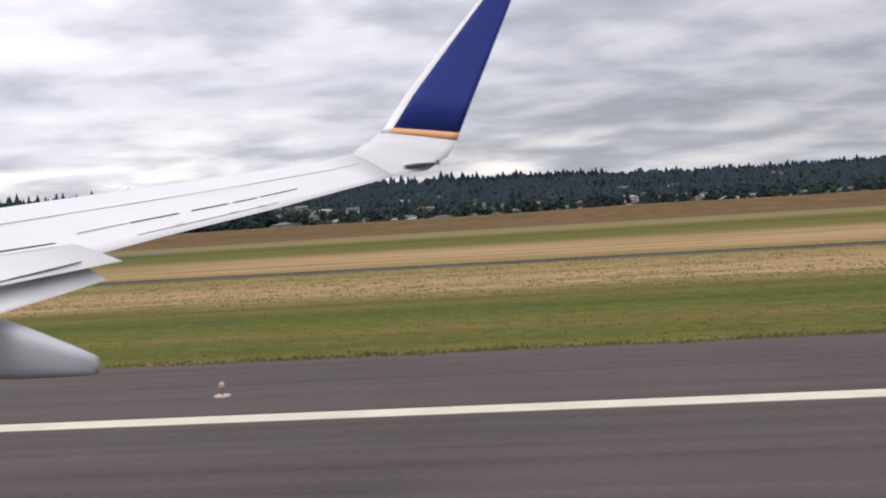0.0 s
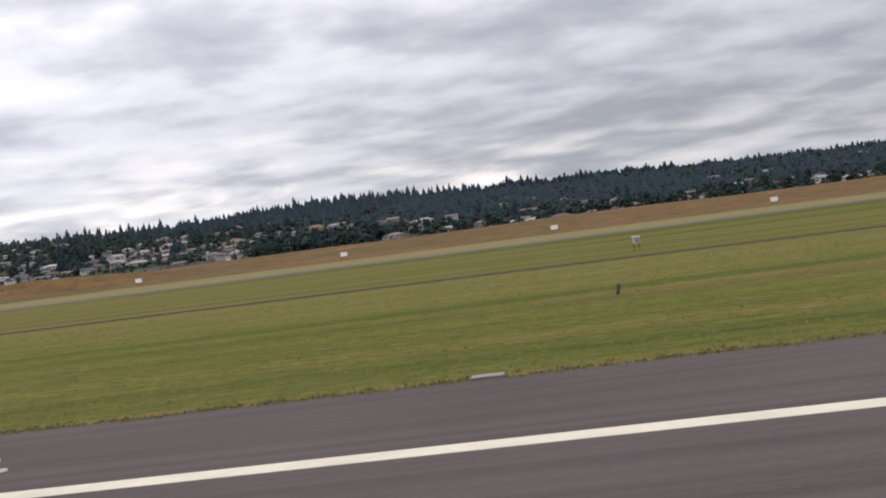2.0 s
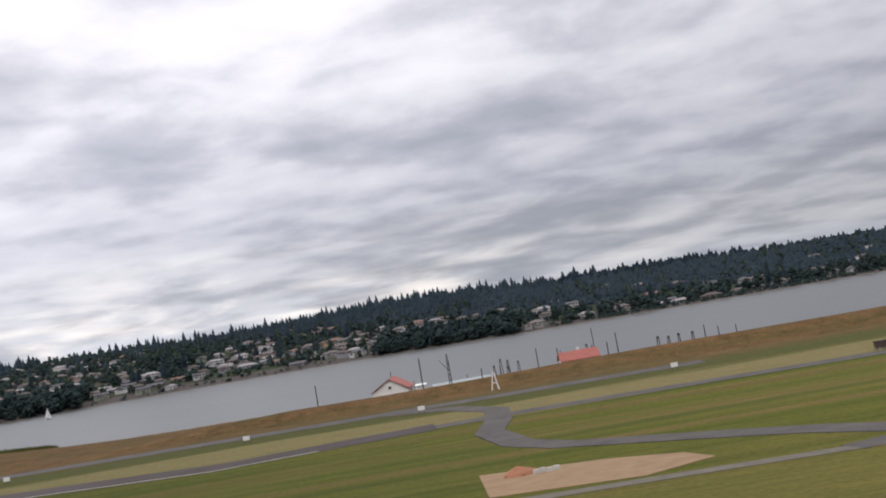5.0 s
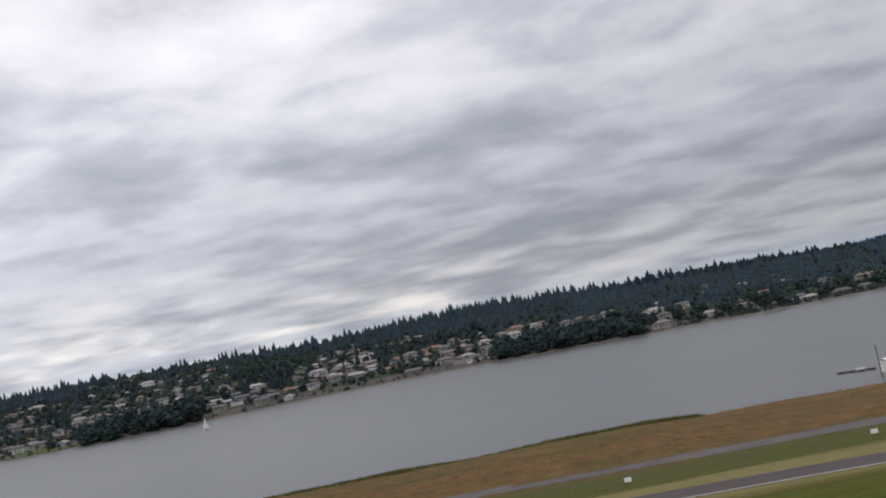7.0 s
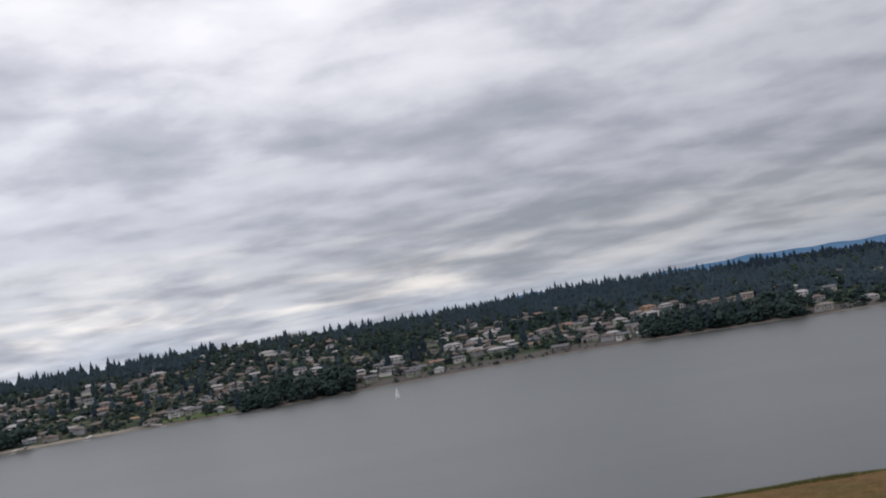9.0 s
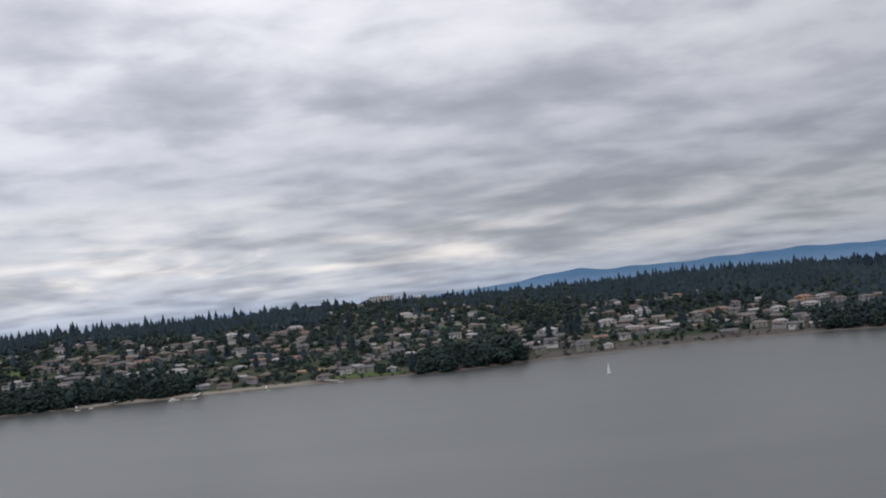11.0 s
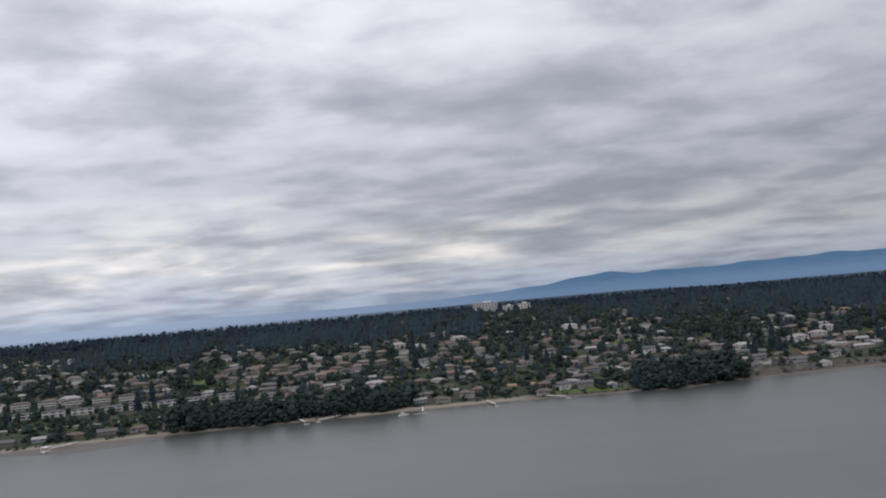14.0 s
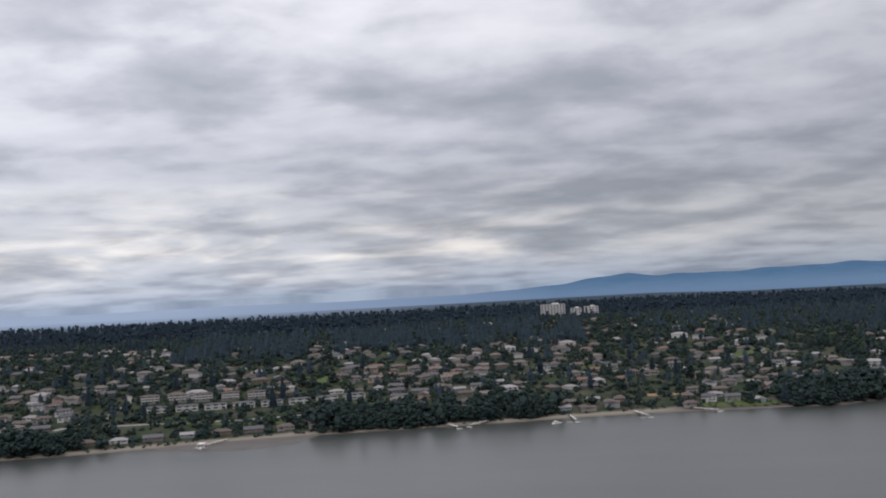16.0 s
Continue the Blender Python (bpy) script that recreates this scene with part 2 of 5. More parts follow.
def build_asphalt(n, p):
    x, y, z = parted(n, p)
    streak = n.noise(n("ShaderNodeMapping", 0, Vector=p, Scale=(0.02, 1.2, 1)), 1.0, 5, 0.6)
    stain = n.noise(p, 0.12, 5, 0.6)
    grain = n.noise(p, 9.0, 4, 0.7)
    f = n.math("ADD", n.math("MULTIPLY", streak, 0.5), n.math("ADD", n.math("MULTIPLY", stain, 0.25), n.math("MULTIPLY", grain, 0.25)))
    c = n.ramp(f, [(0.32, (0.053, 0.044, 0.043)), (0.5, (0.078, 0.066, 0.064)), (0.68, (0.104, 0.090, 0.087))])
    wave = n.tree.nodes.new("ShaderNodeTexWave")
    wave.wave_type, wave.bands_direction = "BANDS", "Y"
    n.tree.links.new(p, wave.inputs[0])
    wave.inputs["Scale"].default_value, wave.inputs["Distortion"].default_value = 0.042, 0.6
    seam = wave.outputs[1]
    c = n.mix(n.math("MULTIPLY", n.remap(seam, 0.975, 0.995), 0.35), c, (0.06, 0.055, 0.055))
    return c, (grain, 0.3, 0.02)


principled("asphalt", build_asphalt, 0.95, 0, 0.08)


def build_gravel(n, p):
    a = n.noise(p, 0.25, 5, 0.6)
    b = n.noise(p, 3.0, 4, 0.7)
    f = n.math("ADD", n.math("MULTIPLY", a, 0.6), n.math("MULTIPLY", b, 0.4))
    return n.ramp(f, [(0.35, (0.064, 0.058, 0.055)), (0.65, (0.112, 0.101, 0.094))]), (b, 0.4, 0.05)


principled("worn_road", build_gravel, 0.92, 0, 0.2)


def build_water(n, p):
    a = n.noise(n("ShaderNodeMapping", 0, Vector=p, Scale=(0.5, 0.9, 1)), 0.16, 3, 0.5)
    b = n.noise(n("ShaderNodeMapping", 0, Vector=p, Scale=(0.004, 0.012, 1)), 1.0, 4, 0.6)
    c = n.mix(n.remap(b, 0.35, 0.65), (0.034, 0.039, 0.037), (0.049, 0.053, 0.050))
    return c, (a, 0.12, 0.25)


principled("river_water", build_water, 0.29, 0, 0.45)


def foliage(name, dark, light, spring=None):
    """Leaves: shaded by clump, by plant and by grain; spring is the fresher green of some of the crowns."""
    def build(n, p):
        isl = n("ShaderNodeNewGeometry", 8)
        own = n("ShaderNodeObjectInfo", 5)
        b = n.noise(p, 0.7, 4, 0.7)
        stand_ = n.noise(p, 0.075, 2, 0.5)
        f = n.math("ADD", n.math("MULTIPLY", isl, 0.26), n.math("ADD", n.math("MULTIPLY", b, 0.3), n.math("ADD", n.math("MULTIPLY", own, 0.2), n.math("MULTIPLY", stand_, 0.3))))
        c = n.mix(n.remap(f, 0.25, 0.80), dark, light)
        if spring:
            c = n.mix(n.math("MULTIPLY", n.remap(n.noise(p, 0.055, 1, 0.4), 0.54, 0.66), n.remap(isl, 0.0, 1.0, 0.5, 1.0)), c, spring)
        return c, (b, 0.25, 0.5)
    return principled(name, build, 0.9, 0, 0.15)


# Far-bank leaf colours carry distance haze as added blue, strongest in the firs.
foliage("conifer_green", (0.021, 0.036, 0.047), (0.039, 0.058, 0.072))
foliage("leaf_green", (0.021, 0.036, 0.039), (0.040, 0.058, 0.051), (0.052, 0.072, 0.044))
foliage("wood_green", (0.017, 0.030, 0.031), (0.033, 0.049, 0.043))
# Plateau and far wood: darker and bluer still, haze put into the colour.
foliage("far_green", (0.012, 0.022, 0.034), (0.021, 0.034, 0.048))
foliage("grass_tuft", (0.066, 0.074, 0.017), (0.125, 0.126, 0.036))
foliage("grass_edge", (0.050, 0.050, 0.018), (0.10, 0.094, 0.034))
foliage("clippings", (0.130, 0.122, 0.046), (0.225, 0.205, 0.090))
foliage("weeds", (0.11, 0.068, 0.028), (0.18, 0.112, 0.048))
foliage("brush_green", (0.050, 0.055, 0.019), (0.100, 0.102, 0.036))
paint("wing_white", (0.58, 0.58, 0.595), 0.35, vary=0.03, scale=1.5)
paint("edge_white", (0.80, 0.80, 0.80), 0.4, vary=0.02, scale=1.5)
paint("wing_grey", (0.37, 0.38, 0.41), 0.4, vary=0.05, scale=1.5)
paint("winglet_blue", (0.022, 0.040, 0.20), 0.5, vary=0.05, scale=2.0, spec=0.12)
paint("stripe_orange", (0.66, 0.34, 0.17), 0.4, vary=0.05)
paint("seam_dark", (0.11, 0.11, 0.12), 0.6, vary=0.2)
paint("seam_grey", (0.40, 0.40, 0.42), 0.6, vary=0.1)
paint("sail_cloth", (0.80, 0.80, 0.79), 0.7, vary=0.04)
paint("street_grey", (0.22, 0.21, 0.20), 0.9, vary=0.15)
paint("lawn_green", (0.062, 0.088, 0.026), 0.95, vary=0.3, scale=0.12)
paint("bark", (0.055, 0.042, 0.032), 0.95, vary=0.35)
paint("line_paint", (0.52, 0.48, 0.39), 0.7, vary=0.14, scale=0.8)
paint("white_paint", (0.74, 0.74, 0.72), 0.55, vary=0.08, tint=0.1)
paint("concrete", (0.40, 0.38, 0.35), 0.9, vary=0.2)
paint("black_steel", (0.025, 0.025, 0.028), 0.5, vary=0.3)
paint("brown_steel", (0.07, 0.05, 0.04), 0.8, vary=0.3)
paint("pile_wood", (0.045, 0.038, 0.032), 0.95, vary=0.4)
paint("dock_wood", (0.55, 0.54, 0.51), 0.85, vary=0.2)
paint("red_roof", (0.29, 0.085, 0.065), 0.6, vary=0.15)
paint("mint_roof", (0.27, 0.31, 0.305), 0.5, vary=0.08)
paint("teal_wall", (0.10, 0.20, 0.18), 0.6, vary=0.2)
paint("rust_roof", (0.30, 0.13, 0.07), 0.7, vary=0.2)
paint("glass_dark", (0.035, 0.042, 0.05), 0.12, vary=0.2, spec=0.5)
paint("gravel_track", (0.125, 0.112, 0.090), 0.95, vary=0.25, scale=0.6)
paint("bare_clay", (0.145, 0.112, 0.048), 0.95, vary=0.3, scale=0.8)
paint("wet_mud", (0.080, 0.071, 0.065), 0.6, vary=0.25, scale=0.08)
paint("sand_dirt", (0.25, 0.165, 0.095), 0.95, vary=0.2)


def build_hills(n, p):
    """Wooded hills with distance haze put into the colour: fainter to the west and at the foot."""
    x, y, z = parted(n, p)
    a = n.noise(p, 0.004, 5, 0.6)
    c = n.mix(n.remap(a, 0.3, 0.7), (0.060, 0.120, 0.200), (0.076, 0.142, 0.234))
    # Low-lying haze mixed in as paler blue towards the foot.
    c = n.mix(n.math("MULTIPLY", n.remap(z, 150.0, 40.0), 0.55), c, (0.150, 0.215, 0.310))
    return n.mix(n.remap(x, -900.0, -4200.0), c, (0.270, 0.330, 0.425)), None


principled("hill_haze_blue", build_hills, 1.0, 0, 0.0)
WALLS = [("cream_wall", (0.27, 0.254, 0.245)), ("white_wall", (0.52, 0.51, 0.505)), ("grey_wall", (0.24, 0.24, 0.255)), ("tan_wall", (0.15, 0.133, 0.127)),
         ("blue_wall", (0.22, 0.26, 0.30)), ("brown_wall", (0.16, 0.12, 0.095)), ("sage_wall", (0.21, 0.23, 0.18)), ("ochre_wall", (0.50, 0.32, 0.16)),
         ("pink_wall", (0.34, 0.26, 0.23))]
for name_, col_ in WALLS:
    paint(name_, col_, 0.8, vary=0.1, tint=0.18)
ROOFS = [("slate_roof", (0.103, 0.102, 0.111)), ("umber_roof", (0.114, 0.094, 0.086)), ("pale_roof", (0.28, 0.268, 0.272)), ("clay_roof", (0.185, 0.12, 0.095)), ("taupe_roof", (0.158, 0.138, 0.130))]
for name_, col_ in ROOFS:
    paint(name_, col_, 0.85, vary=0.18, tint=0.25)

# ---- building blocks ----


def at(x, y, z, rz=0.0, rx=0.0, ry=0.0):
    """A pose from metres of the real place."""
    return pose(K * x, K * y, K * z, rx, ry, rz)


def part(name, bm, material, parent=None, label="", smooth=False):
    """Link a bmesh in real metres as one mesh object."""
    me = bpy.data.meshes.new(name)
    bmesh.ops.scale(bm, vec=(K, K, K), verts=bm.verts)
    bm.to_mesh(me)
    bm.free()
    me.materials.append(MATS[material])
    if smooth:
        for poly in me.polygons:
            poly.use_smooth = True
    ob = new(name, me)
    ob.parent = parent
    if label:
        tagged(ob, label)
    return ob


def thing(name, label, category, m=None, group="", kind=""):
    ob = new(name)
    ob.empty_display_size = 0.2
    if m is not None:
        ob.matrix_basis = m
    return tagged(ob, label, category, group, kind)


def add_box(bm, cx, cy, cz, sx, sy, sz, taper=1.0):
    """A box by its centre and size; taper narrows its top."""
    v = []
    for dz, t in ((-0.5, 1.0), (0.5, taper)):
        for dx, dy in ((-0.5, -0.5), (0.5, -0.5), (0.5, 0.5), (-0.5, 0.5)):
            v.append(bm.verts.new((cx + dx * sx * t, cy + dy * sy * t, cz + dz * sz)))
    for f in ((3, 2, 1, 0), (4, 5, 6, 7), (0, 1, 5, 4), (1, 2, 6, 5), (2, 3, 7, 6), (3, 0, 4, 7)):
        bm.faces.new([v[k] for k in f])


def box(*args):
    bm = bmesh.new()
    add_box(bm, *args)
    return bm


def add_tube(bm, a, b, ra, rb, sides=8):
    a, b = Vector(a), Vector(b)
    q = (b - a).to_track_quat("Z", "Y")
    rings = []
    for c, r in ((a, ra), (b, rb)):
        rings.append([bm.verts.new(c + q @ Vector((r * math.cos(2 * math.pi * k / sides), r * math.sin(2 * math.pi * k / sides), 0))) for k in range(sides)])
    for k in range(sides):
        bm.faces.new((rings[0][k], rings[0][(k + 1) % sides], rings[1][(k + 1) % sides], rings[1][k]))
    bm.faces.new(rings[0][::-1])
    bm.faces.new(rings[1])


def tube(*args):
    bm = bmesh.new()
    add_tube(bm, *args)
    return bm


def prism(points, z0, z1):
    """An upright prism over a polygon in plan."""
    bm = bmesh.new()
    lo = [bm.verts.new((x, y, z0)) for x, y in points]
    hi = [bm.verts.new((x, y, z1)) for x, y in points]
    bm.faces.new(hi)
    bm.faces.new(lo[::-1])
    for k in range(len(points)):
        j = (k + 1) % len(points)
        bm.faces.new((lo[k], lo[j], hi[j], hi[k]))
    bmesh.ops.recalc_face_normals(bm, faces=bm.faces)
    return bm


def soup(name, verts, tris, material, label, category, kind="stuff"):
    """One large mesh out of arrays, in real metres."""
    v = (np.concatenate(verts) * K).astype(np.float32)
    off, out = 0, []
    for a, t in zip(verts, tris):
        out.append(t + off)
        off += len(a)
    f = np.concatenate(out).astype(np.int32)
    me = bpy.data.meshes.new(name)
    me.vertices.add(len(v))
    me.vertices.foreach_set("co", v.ravel())
    me.loops.add(f.size)
    me.loops.foreach_set("vertex_index", f.ravel())
    me.polygons.add(len(f))
    me.polygons.foreach_set("loop_start", np.arange(0, f.size, 3, dtype=np.int32))
    me.update(calc_edges=True)
    me.materials.append(MATS[material])
    if category in ("trees", "bushes"):
        me.polygons.foreach_set("use_smooth", np.ones(len(f), bool))
    return tagged(new(name, me), label, category, kind=kind)


# ---- the lie of the land ----
SHORE_X = [-9000, -2600, -1790, -1700, -1600, -1530, -1300, -1200, -1110, -1022, -985, -945, -885, -850, -780, -700, -600, -500, -340, -205, 0, 600, 9000]
SHORE_Y = [850, 915, 985, 1008, 1044, 1066, 1103, 1125, 1135, 1134, 1138, 1126, 1158, 1178, 1188, 1212, 1228, 1208, 1150, 1095, 1088, 1080, 1070]
RISE_D = [-400, -30, 0, 14, 22, 40, 120, 155, 255, 340, 400, 700, 1000, 1360, 2000, 3000, 20000]
RISE_Z = [-12, -7.5, -6.1, -3.6, -1.6, 2.0, 10, 13, 25, 33, 39, 54, 52, 50, 42, 32, 28]
NEAR_Y = [-4000, 140, 155, 182, 240, 252, 274, 300, 700]
NEAR_Z = [0, 0, 0.4, 1.0, 1.7, 1.2, -5.0, -9.0, -12]
WATER_Z = -6.0


def shore(x):
    return np.interp(x, SHORE_X, SHORE_Y)


def bank(x):
    """How far the near bank of the river bends in towards the runway."""
    return np.interp(x, [-900, -600, -520, -470, -430, -395, -360, -250], [2, 2, -4, -12, -4, 8, 0, -6])


def land(x, y):
    """Height of the ground."""
    x, y = np.asarray(x, float), np.asarray(y, float)
    d = y - shore(x)
    near = np.interp(np.where(y > 215, y + bank(x) * np.clip((y - 215) / 25, 0, 1), y), NEAR_Y, NEAR_Z)
    near = near + 1.8 * np.clip((y - 205) / 25, 0, 1) * np.clip((252 - y) / 8, 0, 1) * np.clip((x + 280) / 40, 0, 1)
    near = near + np.interp(x, [-350, -320], [2.4, 2.9]) * np.exp(-((y - 217.5) / 4.2) ** 2) * np.clip((x + 470) / 40, 0, 1) * np.clip((-225 - x) / 25, 0, 1)
    near = near + 2.5 * np.clip((y - 212) / 20, 0, 1) * np.clip((252 - y) / 8, 0, 1) * np.clip((-458 - x) / 40, 0, 1)
    far = np.interp(d - np.interp(x, [-500, -340, -205], [0, 18, 60]) * np.clip((d - 20) / 60, 0, 1), RISE_D, RISE_Z)
    roll_ = np.clip((d - 60) / 500, 0, 1) * np.clip((2400 - d) / 900, 0, 1) * (4 * np.sin(x / 210.0 + 1) * np.sin(y / 260.0) + 3 * np.sin(x / 93.0 + y / 130.0))
    left = np.clip((-380 - x) / 300, 0, 1) * np.clip((d - 150) / 300, 0, 1) * np.clip((1500 - d) / 600, 0, 1) * 10
    return np.where(y < 700, near, far + roll_ + left - np.clip((x + 250) / 500, 0, 1) * np.clip(d / 400, 0, 1) * 9)


def build_ground():
    xs = np.concatenate([np.arange(-9500, -2200, 300), np.arange(-2200, 900, 20), np.arange(900, 8000, 300)]).astype(float)
    ys = np.concatenate([[-1500, -500, -100, 0, 60, 100, 130, 140, 148, 155, 165, 175, 182, 195, 205, 209, 212, 215, 216.5, 218.5], np.arange(220, 320, 5), [400, 550, 699, 701, 850],
                         np.arange(960, 1500, 10), np.arange(1500, 2400, 30), np.arange(2400, 9400, 250)]).astype(float)
    gx, gy = np.meshgrid(xs, ys)
    gz = land(gx, gy)
    gz = gz + np.where((gy > 206) & (gy < 245), 0.35 * np.sin(gx / 17.0) * np.sin(gx / 41.0 + gy / 30.0), 0)
    nx, ny = len(xs), len(ys)
    v = np.stack([gx, gy, gz], -1).reshape(-1, 3) * K
    me = bpy.data.meshes.new("ground")
    k = (np.arange(ny - 1)[:, None] * nx + np.arange(nx - 1)[None]).ravel()
    quads = np.stack([k, k + 1, k + nx + 1, k + nx], -1)
    me.from_pydata(v.tolist(), [], quads.tolist())
    me.materials.append(MATS["field_grass"])
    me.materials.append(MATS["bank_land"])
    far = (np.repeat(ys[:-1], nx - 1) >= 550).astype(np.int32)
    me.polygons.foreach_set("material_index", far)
    me.polygons.foreach_set("use_smooth", np.ones(len(far), bool))
    me.update()
    return tagged(new("ground", me), "green and dry brown airfield grass with a levee and wooded far bank", "ground", kind="structure")


build_ground()
part("water", prism([(-9400, 232), (7900, 232), (7900, 1480), (-9400, 1480)], WATER_Z - 0.5, WATER_Z), "river_water")
tagged(bpy.data.objects["water"], "calm grey river reflecting the overcast sky", "water", kind="structure")


def strip(name, material, line, width, label, category, z=0.05, thick=0.25, kind="structure"):
    """A paved strip along a line in plan, lying on the ground."""
    bm = bmesh.new()
    pts = []
    for (xa, ya), (xb, yb) in zip(line, line[1:]):
        steps = max(1, int(math.hypot(xb - xa, yb - ya) / 15))
        pts += [(xa + (xb - xa) * s / steps, ya + (yb - ya) * s / steps) for s in range(steps)]
    pts.append(line[-1])
    rows = []
    for k, (x, y) in enumerate(pts):
        xa, ya = pts[max(0, k - 1)]
        xb, yb = pts[min(len(pts) - 1, k + 1)]
        ln = math.hypot(xb - xa, yb - ya)
        ox, oy = -(yb - ya) / ln * width / 2, (xb - xa) / ln * width / 2
        row = []
        for s in (-1, 1):
            px, py = x + s * ox, y + s * oy
            h = float(land(px, py)) + z
            row += [bm.verts.new((px, py, h)), bm.verts.new((px, py, h - thick))]
        rows.append(row)
    for a, b in zip(rows, rows[1:]):
        for i, j in ((0, 2), (3, 1), (1, 0), (2, 3)):
            bm.faces.new((a[i], b[i], b[j], a[j]))
    bmesh.ops.recalc_face_normals(bm, faces=bm.faces)
    return tagged(part(name, bm, material), label, category, kind=kind)


# ---- airfield ----
part("runway", prism([(-1500, -32), (500, -32), (500, 29.4), (-1500, 29.4)], -0.3, 0.04), "asphalt")
tagged(bpy.data.objects["runway"], "dark grey asphalt runway with worn streaks", "runway", kind="structure")
part("runway_edge_line", prism([(-1500, 20.32), (500, 20.32), (500, 21.08), (-1500, 21.08)], 0.0, 0.052), "line_paint")
tagged(bpy.data.objects["runway_edge_line"], "off-white painted line along the runway edge", "road marking", kind="structure")
part("touchdown_bar", prism([(-92, 9), (-69, 9), (-69, 15.1), (-92, 15.1)], 0.0, 0.052), "line_paint")
tagged(bpy.data.objects["touchdown_bar"], "broad off-white painted bar on the runway", "road marking", kind="structure")
strip("service_road", "worn_road", [(500, 60), (60, 75), (0, 78), (-44, 80.6)], 1.6, "narrow overgrown service road through the grass", "road")
strip("service_track", "bare_clay", [(-40, 80.4), (-120, 85), (-190, 87.6), (-202, 87.8)], 0.7, "thin bare clay track through the grass", "road")
strip("service_track", "gravel_track", [(-200, 87.8), (-230, 88), (-264, 86.2)], 1.2, "thin gravel track through the grass", "road", 0.050)
strip("service_road", "gravel_track", [(-262, 86.3), (-290, 84.6), (-320, 84.4), (-336, 86.2), (-360, 87.6), (-420, 90), (-1200, 96)], 2.1, "narrow worn grey service road through the grass", "road", 0.055)
strip("field_track", "worn_road", [(-60, 158), (-150, 156), (-230, 156), (-270, 157), (-310, 158), (-345, 160), (-372, 161.5), (-392, 160)], 4.6, "worn grey track through the airfield grass", "road", 0.03)
strip("taxi_road", "asphalt", [(-386, 161), (-404, 158.5), (-420, 156), (-434, 159), (-450, 162.6), (-468, 165.6), (-485, 167.4), (-505, 169), (-700, 179), (-1300, 190)], 8.2, "grey paved taxi road across the airfield", "road")
strip("taxi_road_line", "concrete", [(-404, 154.9), (-420, 152.4), (-434, 155.4), (-450, 159), (-468, 162), (-485, 163.8), (-505, 165.4), (-700, 175.4), (-1300, 186.4)], 0.34, "thin pale painted line along the taxi road", "road marking", 0.075)
strip("levee_road", "worn_road", [(-336, 193), (-360, 194), (-385, 194.5), (-405, 195.5), (-440, 198), (-465, 200), (-490, 201.5), (-535, 206), (-1300, 216)], 7.2, "grey road along the foot of the levee", "road")
strip("link_road", "worn_road", [(-331, 85.5), (-336.5, 88.5), (-341, 94), (-346, 100), (-354, 107), (-363, 114.2), (-369, 119), (-374, 127), (-377.6, 144), (-376, 156), (-376, 170), (-384, 184), (-398, 194)], 4.4, "grey link road curving between two airfield roads", "road", 0.085)
strip("loop_road", "worn_road", [(-339, 92), (-342, 88.5), (-347, 87)], 3.2, "short grey loop of airfield road", "road", 0.065)
strip("ditch_edge", "bark", [(60, 76.6), (0, 79.4), (-120, 86.3), (-190, 89.2), (-230, 90), (-262, 88.5), (-292, 87.0), (-325, 86.9)], 0.8, "dark earth ditch beside the service road", "ditch", 0.10)
part("bare_earth", prism([(-378, 92), (-364, 90), (-357, 94), (-359, 99), (-366, 103), (-379, 106)], -0.2, 0.06), "sand_dirt")
tagged(bpy.data.objects["bare_earth"], "patch of bare orange-brown earth", "ground", kind="structure")

part("bare_path", prism([(-276.6, 79.0), (-276.2, 79.1), (-275.6, 76.6), (-275.3, 74.4), (-275.1, 72.4), (-275.4, 72.1), (-275.8, 74.2), (-276.3, 76.8)], -0.2, 0.05), "bare_clay")
tagged(bpy.data.objects["bare_path"], "short path of bare pale clay in the grass", "path", kind="structure")
part("sandbar", prism([(-1668, 1014), (-1650, 1000), (-1612, 988), (-1572, 982), (-1545, 990), (-1520, 1010), (-1506, 1036), (-1498, 1072), (-1560, 1058), (-1640, 1034)], -7.0, WATER_Z + 0.04), "wet_mud")
tagged(bpy.data.objects["sandbar"], "wet brown mud flat at the edge of the river", "ground", kind="structure")

# ---- plants ----
rng = np.random.default_rng(7)
ICO = bmesh.new()
bmesh.ops.create_icosphere(ICO, subdivisions=1, radius=1.0)
ICO_V = np.array([v.co[:] for v in ICO.verts])
ICO_F = np.array([[v.index for v in f.verts] for f in ICO.faces])
ICO.free()
OCT_V = np.array([(1, 0, 0), (-1, 0, 0), (0, 1, 0), (0, -1, 0), (0, 0, 1), (0, 0, -1)], float)
TET_V = np.array([(1, 1, 1), (1, -1, -1), (-1, 1, -1), (-1, -1, 1)], float)
TET_F = np.array([(0, 1, 2), (0, 3, 1), (0, 2, 3), (1, 3, 2)])
OCT_F = np.array([(0, 2, 4), (2, 1, 4), (1, 3, 4), (3, 0, 4), (2, 0, 5), (1, 2, 5), (3, 1, 5), (0, 3, 5)])


def trunk_soup(h, r, sides=5):
    a = np.arange(sides) * 2 * math.pi / sides
    lo = np.stack([r * np.cos(a), r * np.sin(a), 0 * a - 0.6], -1)
    hi = np.stack([0.45 * r * np.cos(a), 0.45 * r * np.sin(a), 0 * a + h], -1)
    k = np.arange(sides)
    j = (k + 1) % sides
    return np.concatenate([lo, hi]), np.concatenate([np.stack([k, j, j + sides], -1), np.stack([k, j + sides, k + sides], -1)])


